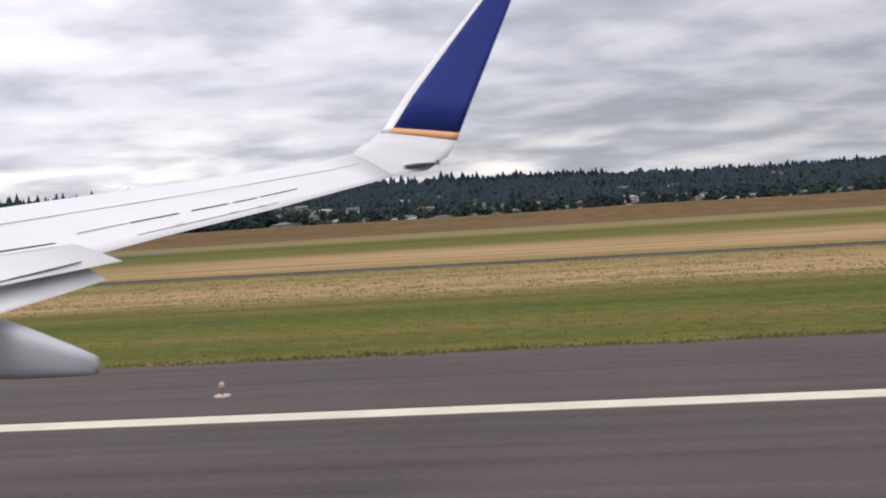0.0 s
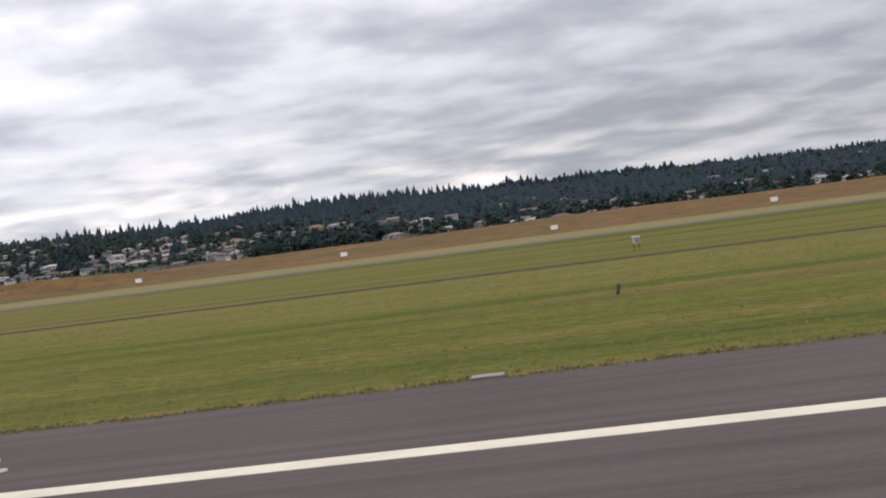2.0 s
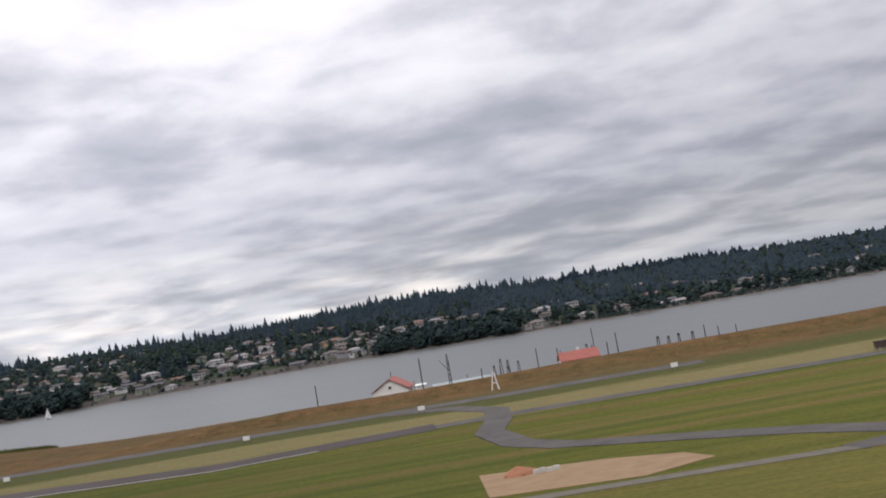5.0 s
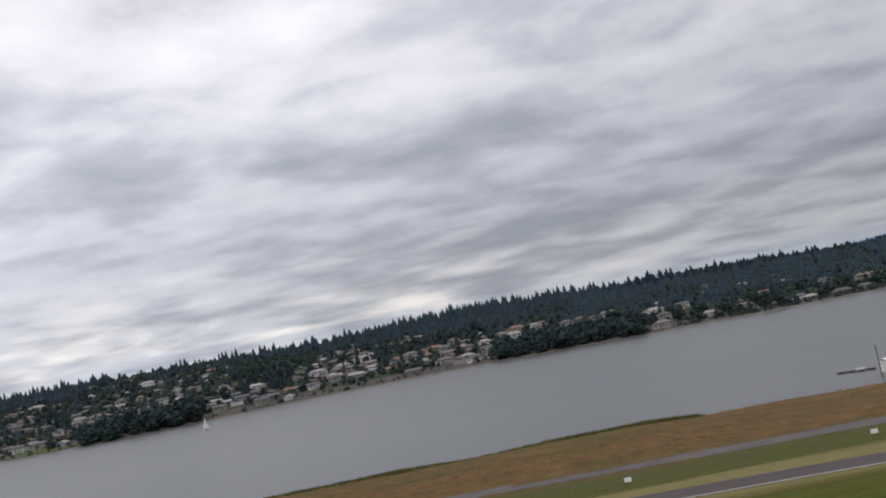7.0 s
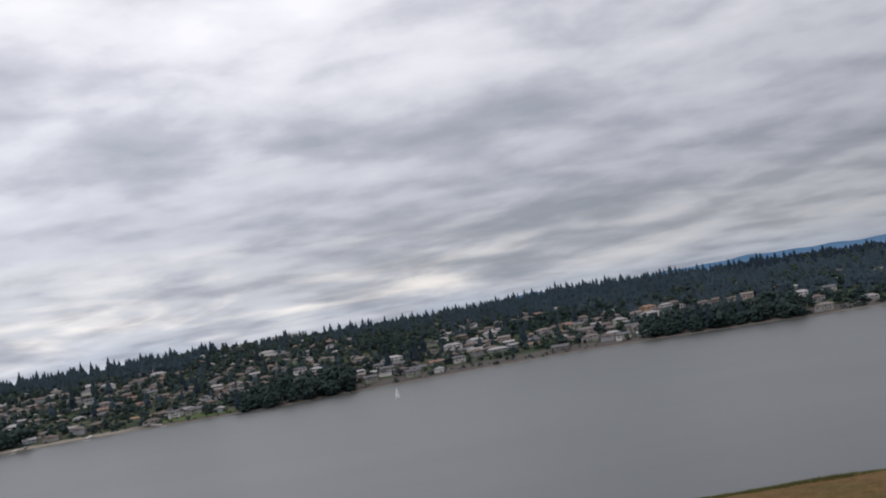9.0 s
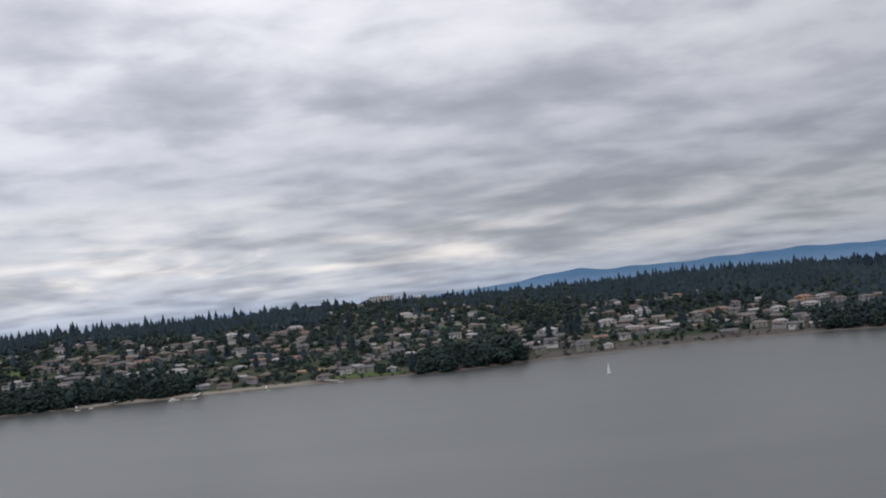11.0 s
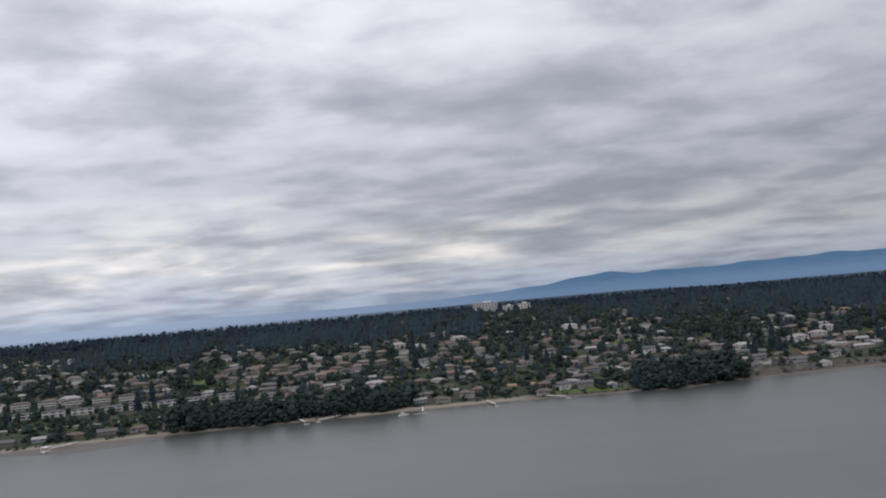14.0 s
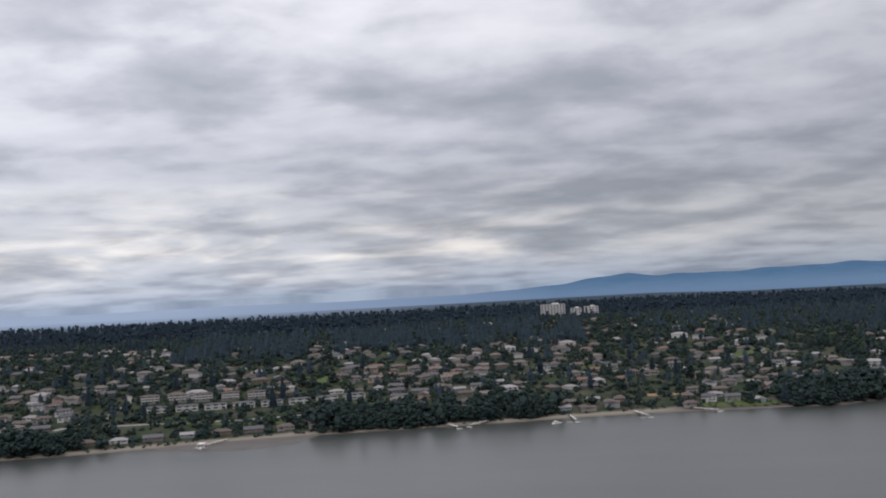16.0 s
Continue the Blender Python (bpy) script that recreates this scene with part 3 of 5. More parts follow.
def conifer_soup(h, r, tiers=7, spikes=6):
    """Jagged skirts of drooping boughs, narrowing to the tip."""
    vs, fs, off = [], [], 0
    for k in range(tiers):
        f = k / tiers
        z0 = h * (0.10 + 0.80 * f)
        rad = r * min(1.0, 1.3 * (1 - f) ** 0.8) * rng.uniform(0.65, 1.15) + 0.3
        top = min(h, z0 + h * (0.30 - 0.12 * f))
        n_ = spikes * 2
        a = np.arange(n_) * 2 * math.pi / n_ + rng.uniform(0, 6)
        rr = np.where(np.arange(n_) % 2 == 0, 1.0, 0.5) * rad * rng.uniform(0.7, 1.25, n_)
        ring = np.stack([rr * np.cos(a), rr * np.sin(a), z0 + rng.uniform(-0.03, 0.03, n_) * h], -1)
        vs.append(np.concatenate([ring, [[0, 0, top]]]))
        i = np.arange(n_)
        fs.append(np.stack([i, (i + 1) % n_, np.full(n_, n_)], -1) + off)
        off += n_ + 1
    return np.concatenate(vs), np.concatenate(fs)


def crown_soup(h, r, clumps=14, base=0.25, size=(0.20, 0.42), fine_leaf=False):
    """An uneven crown out of many tilted lumps of leaves with gaps between."""
    lean_ = rng.normal(0, 0.12, 2) * r
    vs, fs, off = [], [], 0
    shape_v, shape_f = (TET_V, TET_F) if fine_leaf else (OCT_V, OCT_F)
    if fine_leaf:
        v = ICO_V * rng.uniform(0.7, 1.15, (len(ICO_V), 1)) * (0.66 * r, 0.66 * r, 0.40 * h) + (0, 0, h * (0.52 + base / 4))
        vs, fs, off = [v], [ICO_F], len(v)
    for k in range(clumps):
        t = rng.uniform(0, 1) ** 1.1
        z = h * (base + (1 - base) * t * 0.95)
        reach = r * math.sin(math.pi * min(0.96, 0.24 + 0.70 * t)) * rng.uniform(0.15, 1.05)
        a = rng.uniform(0, 2 * math.pi)
        s = r * rng.uniform(*size)
        q = np.array(Matrix.Rotation(rng.uniform(0, 6.28), 3, Vector(rng.normal(0, 1, 3))))
        v = (shape_v * rng.uniform(0.6, 1.45, (len(shape_v), 1))) @ q * (s, s, s * 0.75) + (reach * math.cos(a) + lean_[0] * t, reach * math.sin(a) + lean_[1] * t, z)
        vs.append(v)
        fs.append(shape_f + off)
        off += len(v)
    return np.concatenate(vs), np.concatenate(fs)


def soup_mesh(name, v, f, material, parent):
    me = bpy.data.meshes.new(name)
    me.from_pydata((v * K).tolist(), [], f.tolist())
    me.materials.append(MATS[material])
    ob = new(name, me)
    ob.parent = parent
    return ob


def make_tree(kind, h, r):
    if kind == "fir":
        t = thing("fir_tree", "tall dark green fir tree on the far bank", "tree", group="trees on the far bank")
        soup_mesh("trunk", *trunk_soup(h * 0.9, h * 0.018, 7), "bark", t)
        soup_mesh("crown", *conifer_soup(h, r, 13, 9), "conifer_green", t)
    else:
        t = thing("broadleaf_tree", "dense dark green broadleaf tree on the far bank", "tree", group="trees on the far bank")
        bm = bmesh.new()
        add_tube(bm, (0, 0, -0.6), (0, 0, h * 0.55), h * 0.022, h * 0.012, 7)
        for k in range(6):
            a = k * 2.4
            add_tube(bm, (0, 0, h * (0.25 + 0.05 * k)), (0.6 * r * math.cos(a), 0.6 * r * math.sin(a), h * (0.5 + 0.06 * k)), h * 0.009, h * 0.004, 5)
        part("trunk", bm, "bark", t)
        soup_mesh("crown", *crown_soup(h, r, 130, 0.10, (0.13, 0.30)), "wood_green", t)
    return t


# ---- houses ----
def hip_roof(w, d, z, rise, over, hip):
    bm = bmesh.new()
    w2, d2 = w / 2 + over, d / 2 + over
    lo = [bm.verts.new((x, y, z)) for x, y in ((-w2, -d2), (w2, -d2), (w2, d2), (-w2, d2))]
    lo2 = [bm.verts.new((v.co.x, v.co.y, z - 0.25)) for v in lo]
    ridge = w2 - (d2 if hip else 0.0)
    a, b = bm.verts.new((-ridge, 0, z + rise)), bm.verts.new((ridge, 0, z + rise))
    bm.faces.new((lo[0], lo[1], b, a))
    bm.faces.new((lo[2], lo[3], a, b))
    bm.faces.new((lo[1], lo[2], b))
    bm.faces.new((lo[3], lo[0], a))
    bm.faces.new(lo2[::-1])
    for k in range(4):
        bm.faces.new((lo[k], lo2[k], lo2[(k + 1) % 4], lo[(k + 1) % 4]))
    return bm


def window(parent, x, y, z, w, h, side=-1):
    """A framed window on the wall that faces along y."""
    f = box(x, y + side * 0.03, z, w + 0.3, 0.16, h + 0.3)
    frame_ = part("window", f, "white_paint", parent)
    part("pane", box(x, y + side * 0.10, z, w, 0.08, h), "glass_dark", frame_)


def make_house(w, d, storeys, wall, roof, hip, wing_, label):
    """A detached house: walls, roofs, chimney, door, garage door and windows towards the river."""
    t = thing("house", label, "house", group="houses on the far bank")
    w, d = 1.22 * w, 1.15 * d
    h = 2.6 * storeys + 0.2
    part("wall", box(0, 0, h / 2 - 1.0, w, d, h + 2.0), wall, t)
    rf = part("roof", hip_roof(w, d, h, d * 0.21, 0.7, hip), roof, t)
    part("chimney", box(w * 0.24, d * 0.12, h + d * 0.15, 1.0, 0.8, d * 0.26), "brown_wall", rf)
    if wing_:
        ww, wd = w * 0.45, d * 0.5
        part("wing_wall", box(-w * 0.3, -d / 2 - wd / 2 + 0.2, h * 0.4 - 1.0, ww, wd, h * 0.8 + 2.0), wall, t)
        bm = hip_roof(wd * 2, ww, h * 0.8, ww * 0.24, 0.5, False)
        bmesh.ops.rotate(bm, verts=bm.verts, cent=(0, 0, 0), matrix=Matrix.Rotation(math.pi / 2, 3, "Z"))
        bmesh.ops.translate(bm, verts=bm.verts, vec=(-w * 0.3, -d / 2 + 0.4, 0))
        part("wing_roof", bm, roof, t)
        window(t, -w * 0.3, -d / 2 - wd + 0.2, h * 0.42, ww * 0.5, 1.5)
    for s in range(storeys):
        z = 1.4 + 2.6 * s
        for x in ((w * 0.08, w * 0.34) if wing_ else (-w * 0.32, w * 0.05, w * 0.34)):
            window(t, x, -d / 2, z, w * 0.13, 1.5)
    part("door", box(w * 0.21, -d / 2 - 0.05, 1.0, 1.1, 0.12, 2.0), "brown_wall", t)
    return t


def make_terrace(w, d, storeys, wall, roof, label):
    """A row of flats with a flat roof, window bands and balconies."""
    t = thing("apartment_block", label, "apartment building", group="flats above the beach")
    h = 2.9 * storeys
    part("wall", box(0, 0, h / 2 - 2, w, d, h + 4), wall, t)
    part("roof", hip_roof(w, d, h, 1.4, 0.7, True), roof, t)
    units = max(2, int(w / 7))
    for s in range(storeys):
        for u in range(units):
            x = (u + 0.5) / units * w - w / 2
            window(t, x, -d / 2, 1.5 + 2.9 * s, w / units * 0.55, 1.7)
            if s:
                b = part("balcony", box(x, -d / 2 - 0.6, 2.9 * s, w / units * 0.8, 1.2, 0.15), "concrete", t)
                part("railing", box(x, -d / 2 - 1.15, 2.9 * s + 0.55, w / units * 0.8, 0.06, 0.9), "white_paint", b)
    return t


def spread(make, specs):
    return [make(*s) for s in specs]


HOUSES = spread(make_house, [
    (15, 10, 1, "cream_wall", "umber_roof", True, True, "cream one-storey house with a brown hipped roof"),
    (13, 9, 2, "white_wall", "slate_roof", False, True, "white two-storey house with a dark gable roof"),
    (17, 11, 1, "tan_wall", "slate_roof", False, False, "tan ranch house with a grey gable roof"),
    (14, 10, 2, "grey_wall", "umber_roof", True, True, "grey two-storey house with a brown hipped roof"),
    (16, 11, 2, "cream_wall", "taupe_roof", True, True, "large cream house with a taupe hipped roof"),
    (12, 9, 1, "blue_wall", "pale_roof", False, False, "blue-grey cottage with a pale gable roof"),
    (18, 11, 1, "brown_wall", "umber_roof", True, False, "long brown house with a brown hipped roof"),
    (14, 10, 2, "sage_wall", "slate_roof", False, True, "sage green house with a slate gable roof"),
    (15, 10, 1, "white_wall", "pale_roof", True, False, "white bungalow with a pale hipped roof"),
    (14, 10, 2, "pink_wall", "taupe_roof", False, True, "pinkish brick house with a taupe gable roof"),
    (20, 12, 2, "white_wall", "pale_roof", True, True, "large white riverside house with a pale roof"),
    (19, 12, 2, "ochre_wall", "clay_roof", True, True, "orange-yellow riverside building with a clay roof"),
    (16, 10, 1, "cream_wall", "clay_roof", False, True, "cream house with a reddish clay roof"),
    (22, 10, 1, "grey_wall", "pale_roof", True, False, "long low grey house with a pale metal roof"),
])
for h_ in HOUSES:
    h_.matrix_basis = at(0, 0, 0)
TAKEN = []
used = set()


def shore_turn(x):
    return math.degrees(math.atan2(float(shore(x + 40) - shore(x - 40)), 80))


def settle(template, x, y, turn=0.0, lift=0.0):
    """Stand a copy of a thing on the ground (the first time the template itself)."""
    m = at(x, y, float(land(x, y)) + lift, turn)
    TAKEN.append((x, y))
    if template.name in used:
        return copy_thing(template, m)
    used.add(template.name)
    template.matrix_basis = m
    return template


# houses whose place stands out
for k, x, y, turn in [(11, -584, 1418, -12), (11, -467, 1431, -12), (10, -713, 1401, -10), (8, -206, 1385, 4), (4, -154, 1390, 6), (10, -826, 1346, -14), (13, -752, 1503, -8),
                      (8, -505, 1644, -10), (12, -642, 1306, -12), (13, -1064, 1189, -12), (2, -1197, 1266, -10), (4, -1034, 1325, -10), (10, -1300, 1511, 0), (12, -1652, 1267, -8),
                      (0, -80, 1480, 0), (1, 100, 1433, 8), (4, 332, 1538, 10), (3, -190, 1456, 0), (6, -315, 1515, 0), (10, -690, 1440, 10), (6, -430, 1440, 0), (8, -600, 1330, -12)]:
    settle(HOUSES[k], x, y, turn)


for k, x, y, turn in [(10, -474, 1378, -10), (8, -441, 1436, 0), (3, -401, 1376, 5), (6, -378, 1392, 0), (0, -361, 1376, 10), (9, -344, 1370, -5), (1, -258, 1300, 4), (8, -254, 1184, 4), (4, -213, 1181, 4), (12, -158, 1274, 8),
                      (1, -88, 1264, 0), (12, -24, 1268, 6), (3, -297, 1234, 0), (6, 40, 1250, 5), (10, 95, 1262, -5), (9, 160, 1240, 5)]:
    settle(HOUSES[k], x, y, turn)
    TAKEN += [(x - 6, y - 14), (x + 7, y - 15), (x, y - 27)]
# the dense cluster of houses round the sloping street
for k in range(6):
    for j in range(4):
        settle(HOUSES[(0, 6, 3, 2, 9, 12)[(k * 2 + j) % 6]], -1528 + 30 * k + 6 * j + rng.uniform(-3, 3), 1322 + 25 * j - 2 * k + rng.uniform(-3, 3), 14 + rng.normal(0, 8))


def free(x, y, gap):
    return all((x - a) ** 2 + (y - b) ** 2 > gap * gap for a, b in TAKEN)


APART = spread(make_terrace, [(26, 11, 2, "white_wall", "slate_roof", "white two-storey flats with balconies"), (22, 11, 3, "cream_wall", "umber_roof", "cream three-storey flats with balconies")])
# terraces of flats above the sandy beach, stepping up the slope
for k in range(8):
    settle(APART[0], -1712 + 32 * k, 1170 + 9.5 * k, 18)
    TAKEN += [(-1718 + 32 * k, 1154 + 9.5 * k), (-1702 + 32 * k, 1157 + 9.5 * k)]
for k in range(5):
    settle(APART[1], -1735 + 31 * k, 1208 + 8 * k, 16)
    TAKEN += [(-1740 + 31 * k, 1193 + 8 * k), (-1727 + 31 * k, 1195 + 8 * k)]
for k in range(9):
    settle(HOUSES[(0, 6, 8, 2, 5, 6, 2, 0, 3)[k]], -1772 + 33 * k, float(shore(-1772 + 33 * k)) + 30, 16)

FAR_HOMES = []
for d in list(range(28, 640, 29)) + list(range(660, 1500, 46)):
    x = -2350.0
    while x < 560:
        x += rng.uniform(20, 33)
        y = float(shore(x)) + d + rng.uniform(-9, 9)
        if x < -560:
            p = 0.78 if d < 420 else (0.55 if d < 700 else 0.30)
            if x > -1050 and d > 260:
                p *= 0.45
        else:
            p = 0.50 if d < 130 else 0.22 if d < 200 else 0.06 if d < 330 else 0.0
        if -800 < x < -400 and d < 270:
            p = 0.8
        if -995 < x < -862 and d < 80 or -1540 < x < -1240 and d < 50 or -500 < x < -330 and d < 60 or -1800 < x < -1440 and d < 200:
            p = 0
        patch = noise.noise((x / 130.0, y / 130.0, 3.0))
        if rng.random() < p * (1.0 if patch > -0.03 else 0.4 if patch > -0.2 else 0.12) and free(x, y, 19):
            k = int(rng.choice(14, p=[.13, .09, .12, .07, .08, .09, .12, .05, .08, .06, .02, .0, .06, .03]))
            turn = shore_turn(x) + rng.normal(0, 12) + (90 if rng.random() < 0.25 else 0)
            if d < 330 and x > -1950 and len(TAKEN) - len(FAR_HOMES) < 430:
                settle(HOUSES[k], x, y, turn)
            else:
                FAR_HOMES.append((x, y, turn, k))
                TAKEN.append((x, y))


def far_homes():
    """The houses farther off, joined into one mesh: walls and roofs only."""
    kinds = [(15, 10, 2.6, 0, 6), (13, 9, 5.0, 1, 5), (17, 11, 2.9, 3, 5), (14, 10, 5.0, 2, 6), (16, 11, 5.0, 0, 9), (12, 9, 2.9, 4, 7), (18, 11, 2.9, 2, 6), (14, 10, 5.0, 3, 5), (15, 10, 2.9, 1, 7), (14, 10, 5.0, 3, 9),
             (20, 12, 5.0, 1, 7), (19, 12, 5.0, 0, 8), (16, 10, 2.9, 0, 8), (22, 10, 2.9, 2, 7)]
    names = ["cream_wall", "white_wall", "grey_wall", "tan_wall", "blue_wall", "slate_roof", "umber_roof", "pale_roof", "clay_roof", "taupe_roof"]
    bm = bmesh.new()
    for x, y, turn, k in FAR_HOMES:
        w, d, h, wm, rm = kinds[k]
        w, d = 1.2 * w, 1.15 * d
        m = Matrix.Translation((x, y, float(land(x, y)))) @ Matrix.Rotation(radians(turn), 4, "Z")
        ridge_ = w / 2 - d * 0.45
        pts = [(sx * w / 2, sy * d / 2, z) for z in (-2, h) for sx, sy in ((-1, -1), (1, -1), (1, 1), (-1, 1))]
        pts += [(sx * (w / 2 + 0.6), sy * (d / 2 + 0.6), h) for sx, sy in ((-1, -1), (1, -1), (1, 1), (-1, 1))] + [(-ridge_, 0, h + d * 0.20), (ridge_, 0, h + d * 0.20)]
        v = [bm.verts.new(m @ Vector(p)) for p in pts]
        for f, mat in (((0, 1, 5, 4), wm), ((1, 2, 6, 5), wm), ((2, 3, 7, 6), wm), ((3, 0, 4, 7), wm), ((8, 9, 13, 12), rm), ((10, 11, 12, 13), rm), ((9, 10, 13), rm), ((11, 8, 12), rm)):
            bm.faces.new([v[i] for i in f]).material_index = mat
    ob = part("far_houses", bm, names[0])
    for nm in names[1:]:
        ob.data.materials.append(MATS[nm])
    tagged(ob, "many far houses with grey and brown roofs among trees", "houses", kind="stuff")


far_homes()

# ---- trees ----
TREES = [make_tree("leaf", 15, 7), make_tree("leaf", 19, 8), make_tree("leaf", 12, 6), make_tree("fir", 26, 5.0), make_tree("fir", 31, 5.5), make_tree("fir", 21, 4.2)]
WOODS = [(-990, -868, 4, 75, 56, 0.05), (-500, -335, 6, 50, 60, 0.1), (-1500, -1395, 6, 48, 50, 0.0), (-1390, -1245, 9, 50, 34, 0.0), (-1830, -1740, 6, 40, 18, 0.05), (-300, 420, 20, 120, 40, 0.25), (-860, -520, 60, 300, 30, 0.6), (-1900, -1000, 120, 420, 50, 0.5)]
for xa, xb, da, db, count, firs in WOODS:
    for _ in range(count):
        x = rng.uniform(xa, xb)
        y = float(shore(x)) + rng.uniform(da, db)
        if free(x, y, 9):
            settle(TREES[int(rng.integers(3, 6)) if rng.random() < firs else int(rng.integers(0, 3))], x, y, rng.uniform(0, 360))
HOME = np.array(TAKEN)


def scatter(count, x_range, d_range, weight):
    """Places on the far bank, kept off the houses."""
    out = []
    while len(out) < count:
        x = rng.uniform(*x_range, 4000)
        d = rng.uniform(*d_range, 4000)
        y = shore(x) + d
        ok = rng.random(4000) < weight(x, d)
        for a, b in zip(x[ok], y[ok]):
            near = HOME[np.abs(HOME[:, 0] - a) < 8]
            if len(near) and np.min(np.abs(near[:, 1] - b)) < 7:
                continue
            out.append((a, b))
            if len(out) >= count:
                break
    return out


def stand(x, y):
    """How tall the firs grow here: uneven groups, tallest on the wooded ridge."""
    tall = min(1.0, max(0.0, (x + 660) / 120)) * min(1.0, max(0.0, (120 - x) / 300)) * min(1.0, max(0.0, (y - 1600) / 80))
    return max(0.55, 1.0 + 0.55 * noise.noise((x / 75.0, y / 75.0, 5.0)) + 0.50 * tall)


def planted(places, shapes, sizes):
    vs, fs = [], []
    zs = land(np.array([p[0] for p in places]), np.array([p[1] for p in places]))
    for (x, y), z in zip(places, zs):
        v, f = shapes[int(rng.integers(len(shapes)))]
        a, s = rng.uniform(0, 6.283), rng.uniform(*sizes)
        if sizes[1] < 1.1:
            s *= stand(x, y)
        c, sn = math.cos(a) * s, math.sin(a) * s
        vs.append(np.stack([v[:, 0] * c - v[:, 1] * sn + x, v[:, 0] * sn + v[:, 1] * c + y, v[:, 2] * s * rng.uniform(0.85, 1.15) + z], -1))
        fs.append(f)
    return vs, fs


FIRS = [conifer_soup(rng.uniform(13, 20), rng.uniform(4.6, 6.6), 6, 7) for _ in range(12)]
LEAFY = [crown_soup(rng.uniform(8, 16), rng.uniform(4.0, 7), 34, 0.05, (0.15, 0.30), True) for _ in range(16)]
SHRUBS = [crown_soup(rng.uniform(3, 6), rng.uniform(2.6, 4.6), 14, 0.0, (0.22, 0.42), True) for _ in range(10)]
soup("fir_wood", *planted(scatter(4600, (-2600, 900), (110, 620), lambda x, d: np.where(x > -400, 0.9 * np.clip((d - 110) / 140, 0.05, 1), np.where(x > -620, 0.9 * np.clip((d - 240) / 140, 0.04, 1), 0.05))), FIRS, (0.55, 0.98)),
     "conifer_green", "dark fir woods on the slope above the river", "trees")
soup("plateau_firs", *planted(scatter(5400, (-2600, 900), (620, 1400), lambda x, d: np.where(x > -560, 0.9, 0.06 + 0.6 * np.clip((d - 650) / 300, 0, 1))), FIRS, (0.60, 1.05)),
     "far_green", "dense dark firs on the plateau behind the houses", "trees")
TALL = [conifer_soup(rng.uniform(22, 29), rng.uniform(5.5, 7.5), 8, 7) for _ in range(8)]
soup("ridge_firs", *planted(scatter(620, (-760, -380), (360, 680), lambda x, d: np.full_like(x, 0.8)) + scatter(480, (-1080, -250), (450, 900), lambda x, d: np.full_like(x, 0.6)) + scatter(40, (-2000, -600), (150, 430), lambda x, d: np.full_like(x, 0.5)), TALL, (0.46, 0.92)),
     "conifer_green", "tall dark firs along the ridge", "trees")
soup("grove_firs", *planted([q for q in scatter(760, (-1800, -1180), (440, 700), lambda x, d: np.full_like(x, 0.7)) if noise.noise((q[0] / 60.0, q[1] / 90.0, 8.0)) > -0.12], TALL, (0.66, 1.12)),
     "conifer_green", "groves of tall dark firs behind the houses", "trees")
soup("garden_trees", *planted(scatter(9000, (-2600, 900), (14, 1350), lambda x, d: np.where(x > -560, 0.3, np.where((x > -870) & (d < 32), 0.02, np.where((x > -880) & (d < 280), 0.28, np.where((x < -1000) & (d < 450), 0.48, 0.6))))), LEAFY, (0.4, 1.2)),
     "leaf_green", "green garden trees and bushes between the houses", "trees")
soup("garden_shrubs", *planted(scatter(8000, (-2300, 500), (18, 800), lambda x, d: np.where((x > -870) & (d < 34), 0.02, np.where(x > -560, 0.25, 0.6))), SHRUBS, (0.6, 1.25)),
     "leaf_green", "green hedges and shrubs in the gardens", "bushes")
vs_, fs_ = [], []
for xa, xb, da, db, count in [(-992, -866, 3, 85, 220), (-505, -335, 5, 62, 230), (-1502, -1392, 5, 55, 170), (-1388, -1245, 8, 58, 120), (-1850, -1740, 6, 50, 90), (-330, 480, 20, 130, 170), (-860, -505, 170, 330, 80)]:
    x = rng.uniform(xa, xb, count)
    spots = [(a, float(shore(a)) + rng.uniform(da, db)) for a in x]
    spots = [p for p in spots if free(p[0], p[1], 8)]
    v, f = planted(spots, LEAFY, (1.0, 1.95) if db < 100 else (0.6, 1.2))
    vs_ += v
    fs_ += f
soup("shore_wood", vs_, fs_, "wood_green", "dense dark broadleaf wood along the far shore", "trees")
FAR = [conifer_soup(24, 6.5, 4, 5) for _ in range(6)] + [crown_soup(18, 10, 8, 0.2, (0.35, 0.6)) for _ in range(4)]
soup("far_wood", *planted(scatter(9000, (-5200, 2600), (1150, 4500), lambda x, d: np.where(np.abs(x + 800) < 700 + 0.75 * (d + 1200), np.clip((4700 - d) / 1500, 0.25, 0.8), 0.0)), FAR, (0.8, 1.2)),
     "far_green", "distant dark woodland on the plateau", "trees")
soup("shore_bushes", *planted(scatter(1400, (-2300, 700), (7, 24), lambda x, d: np.where((x < -1800) | (x > -300), 0.5, np.where(x > -870, 0.06, 0.15))), [crown_soup(3.2, 3.0, 10, 0.0) for _ in range(5)], (0.5, 1.2)),
     "leaf_green", "low bushes along the far shoreline", "bushes")

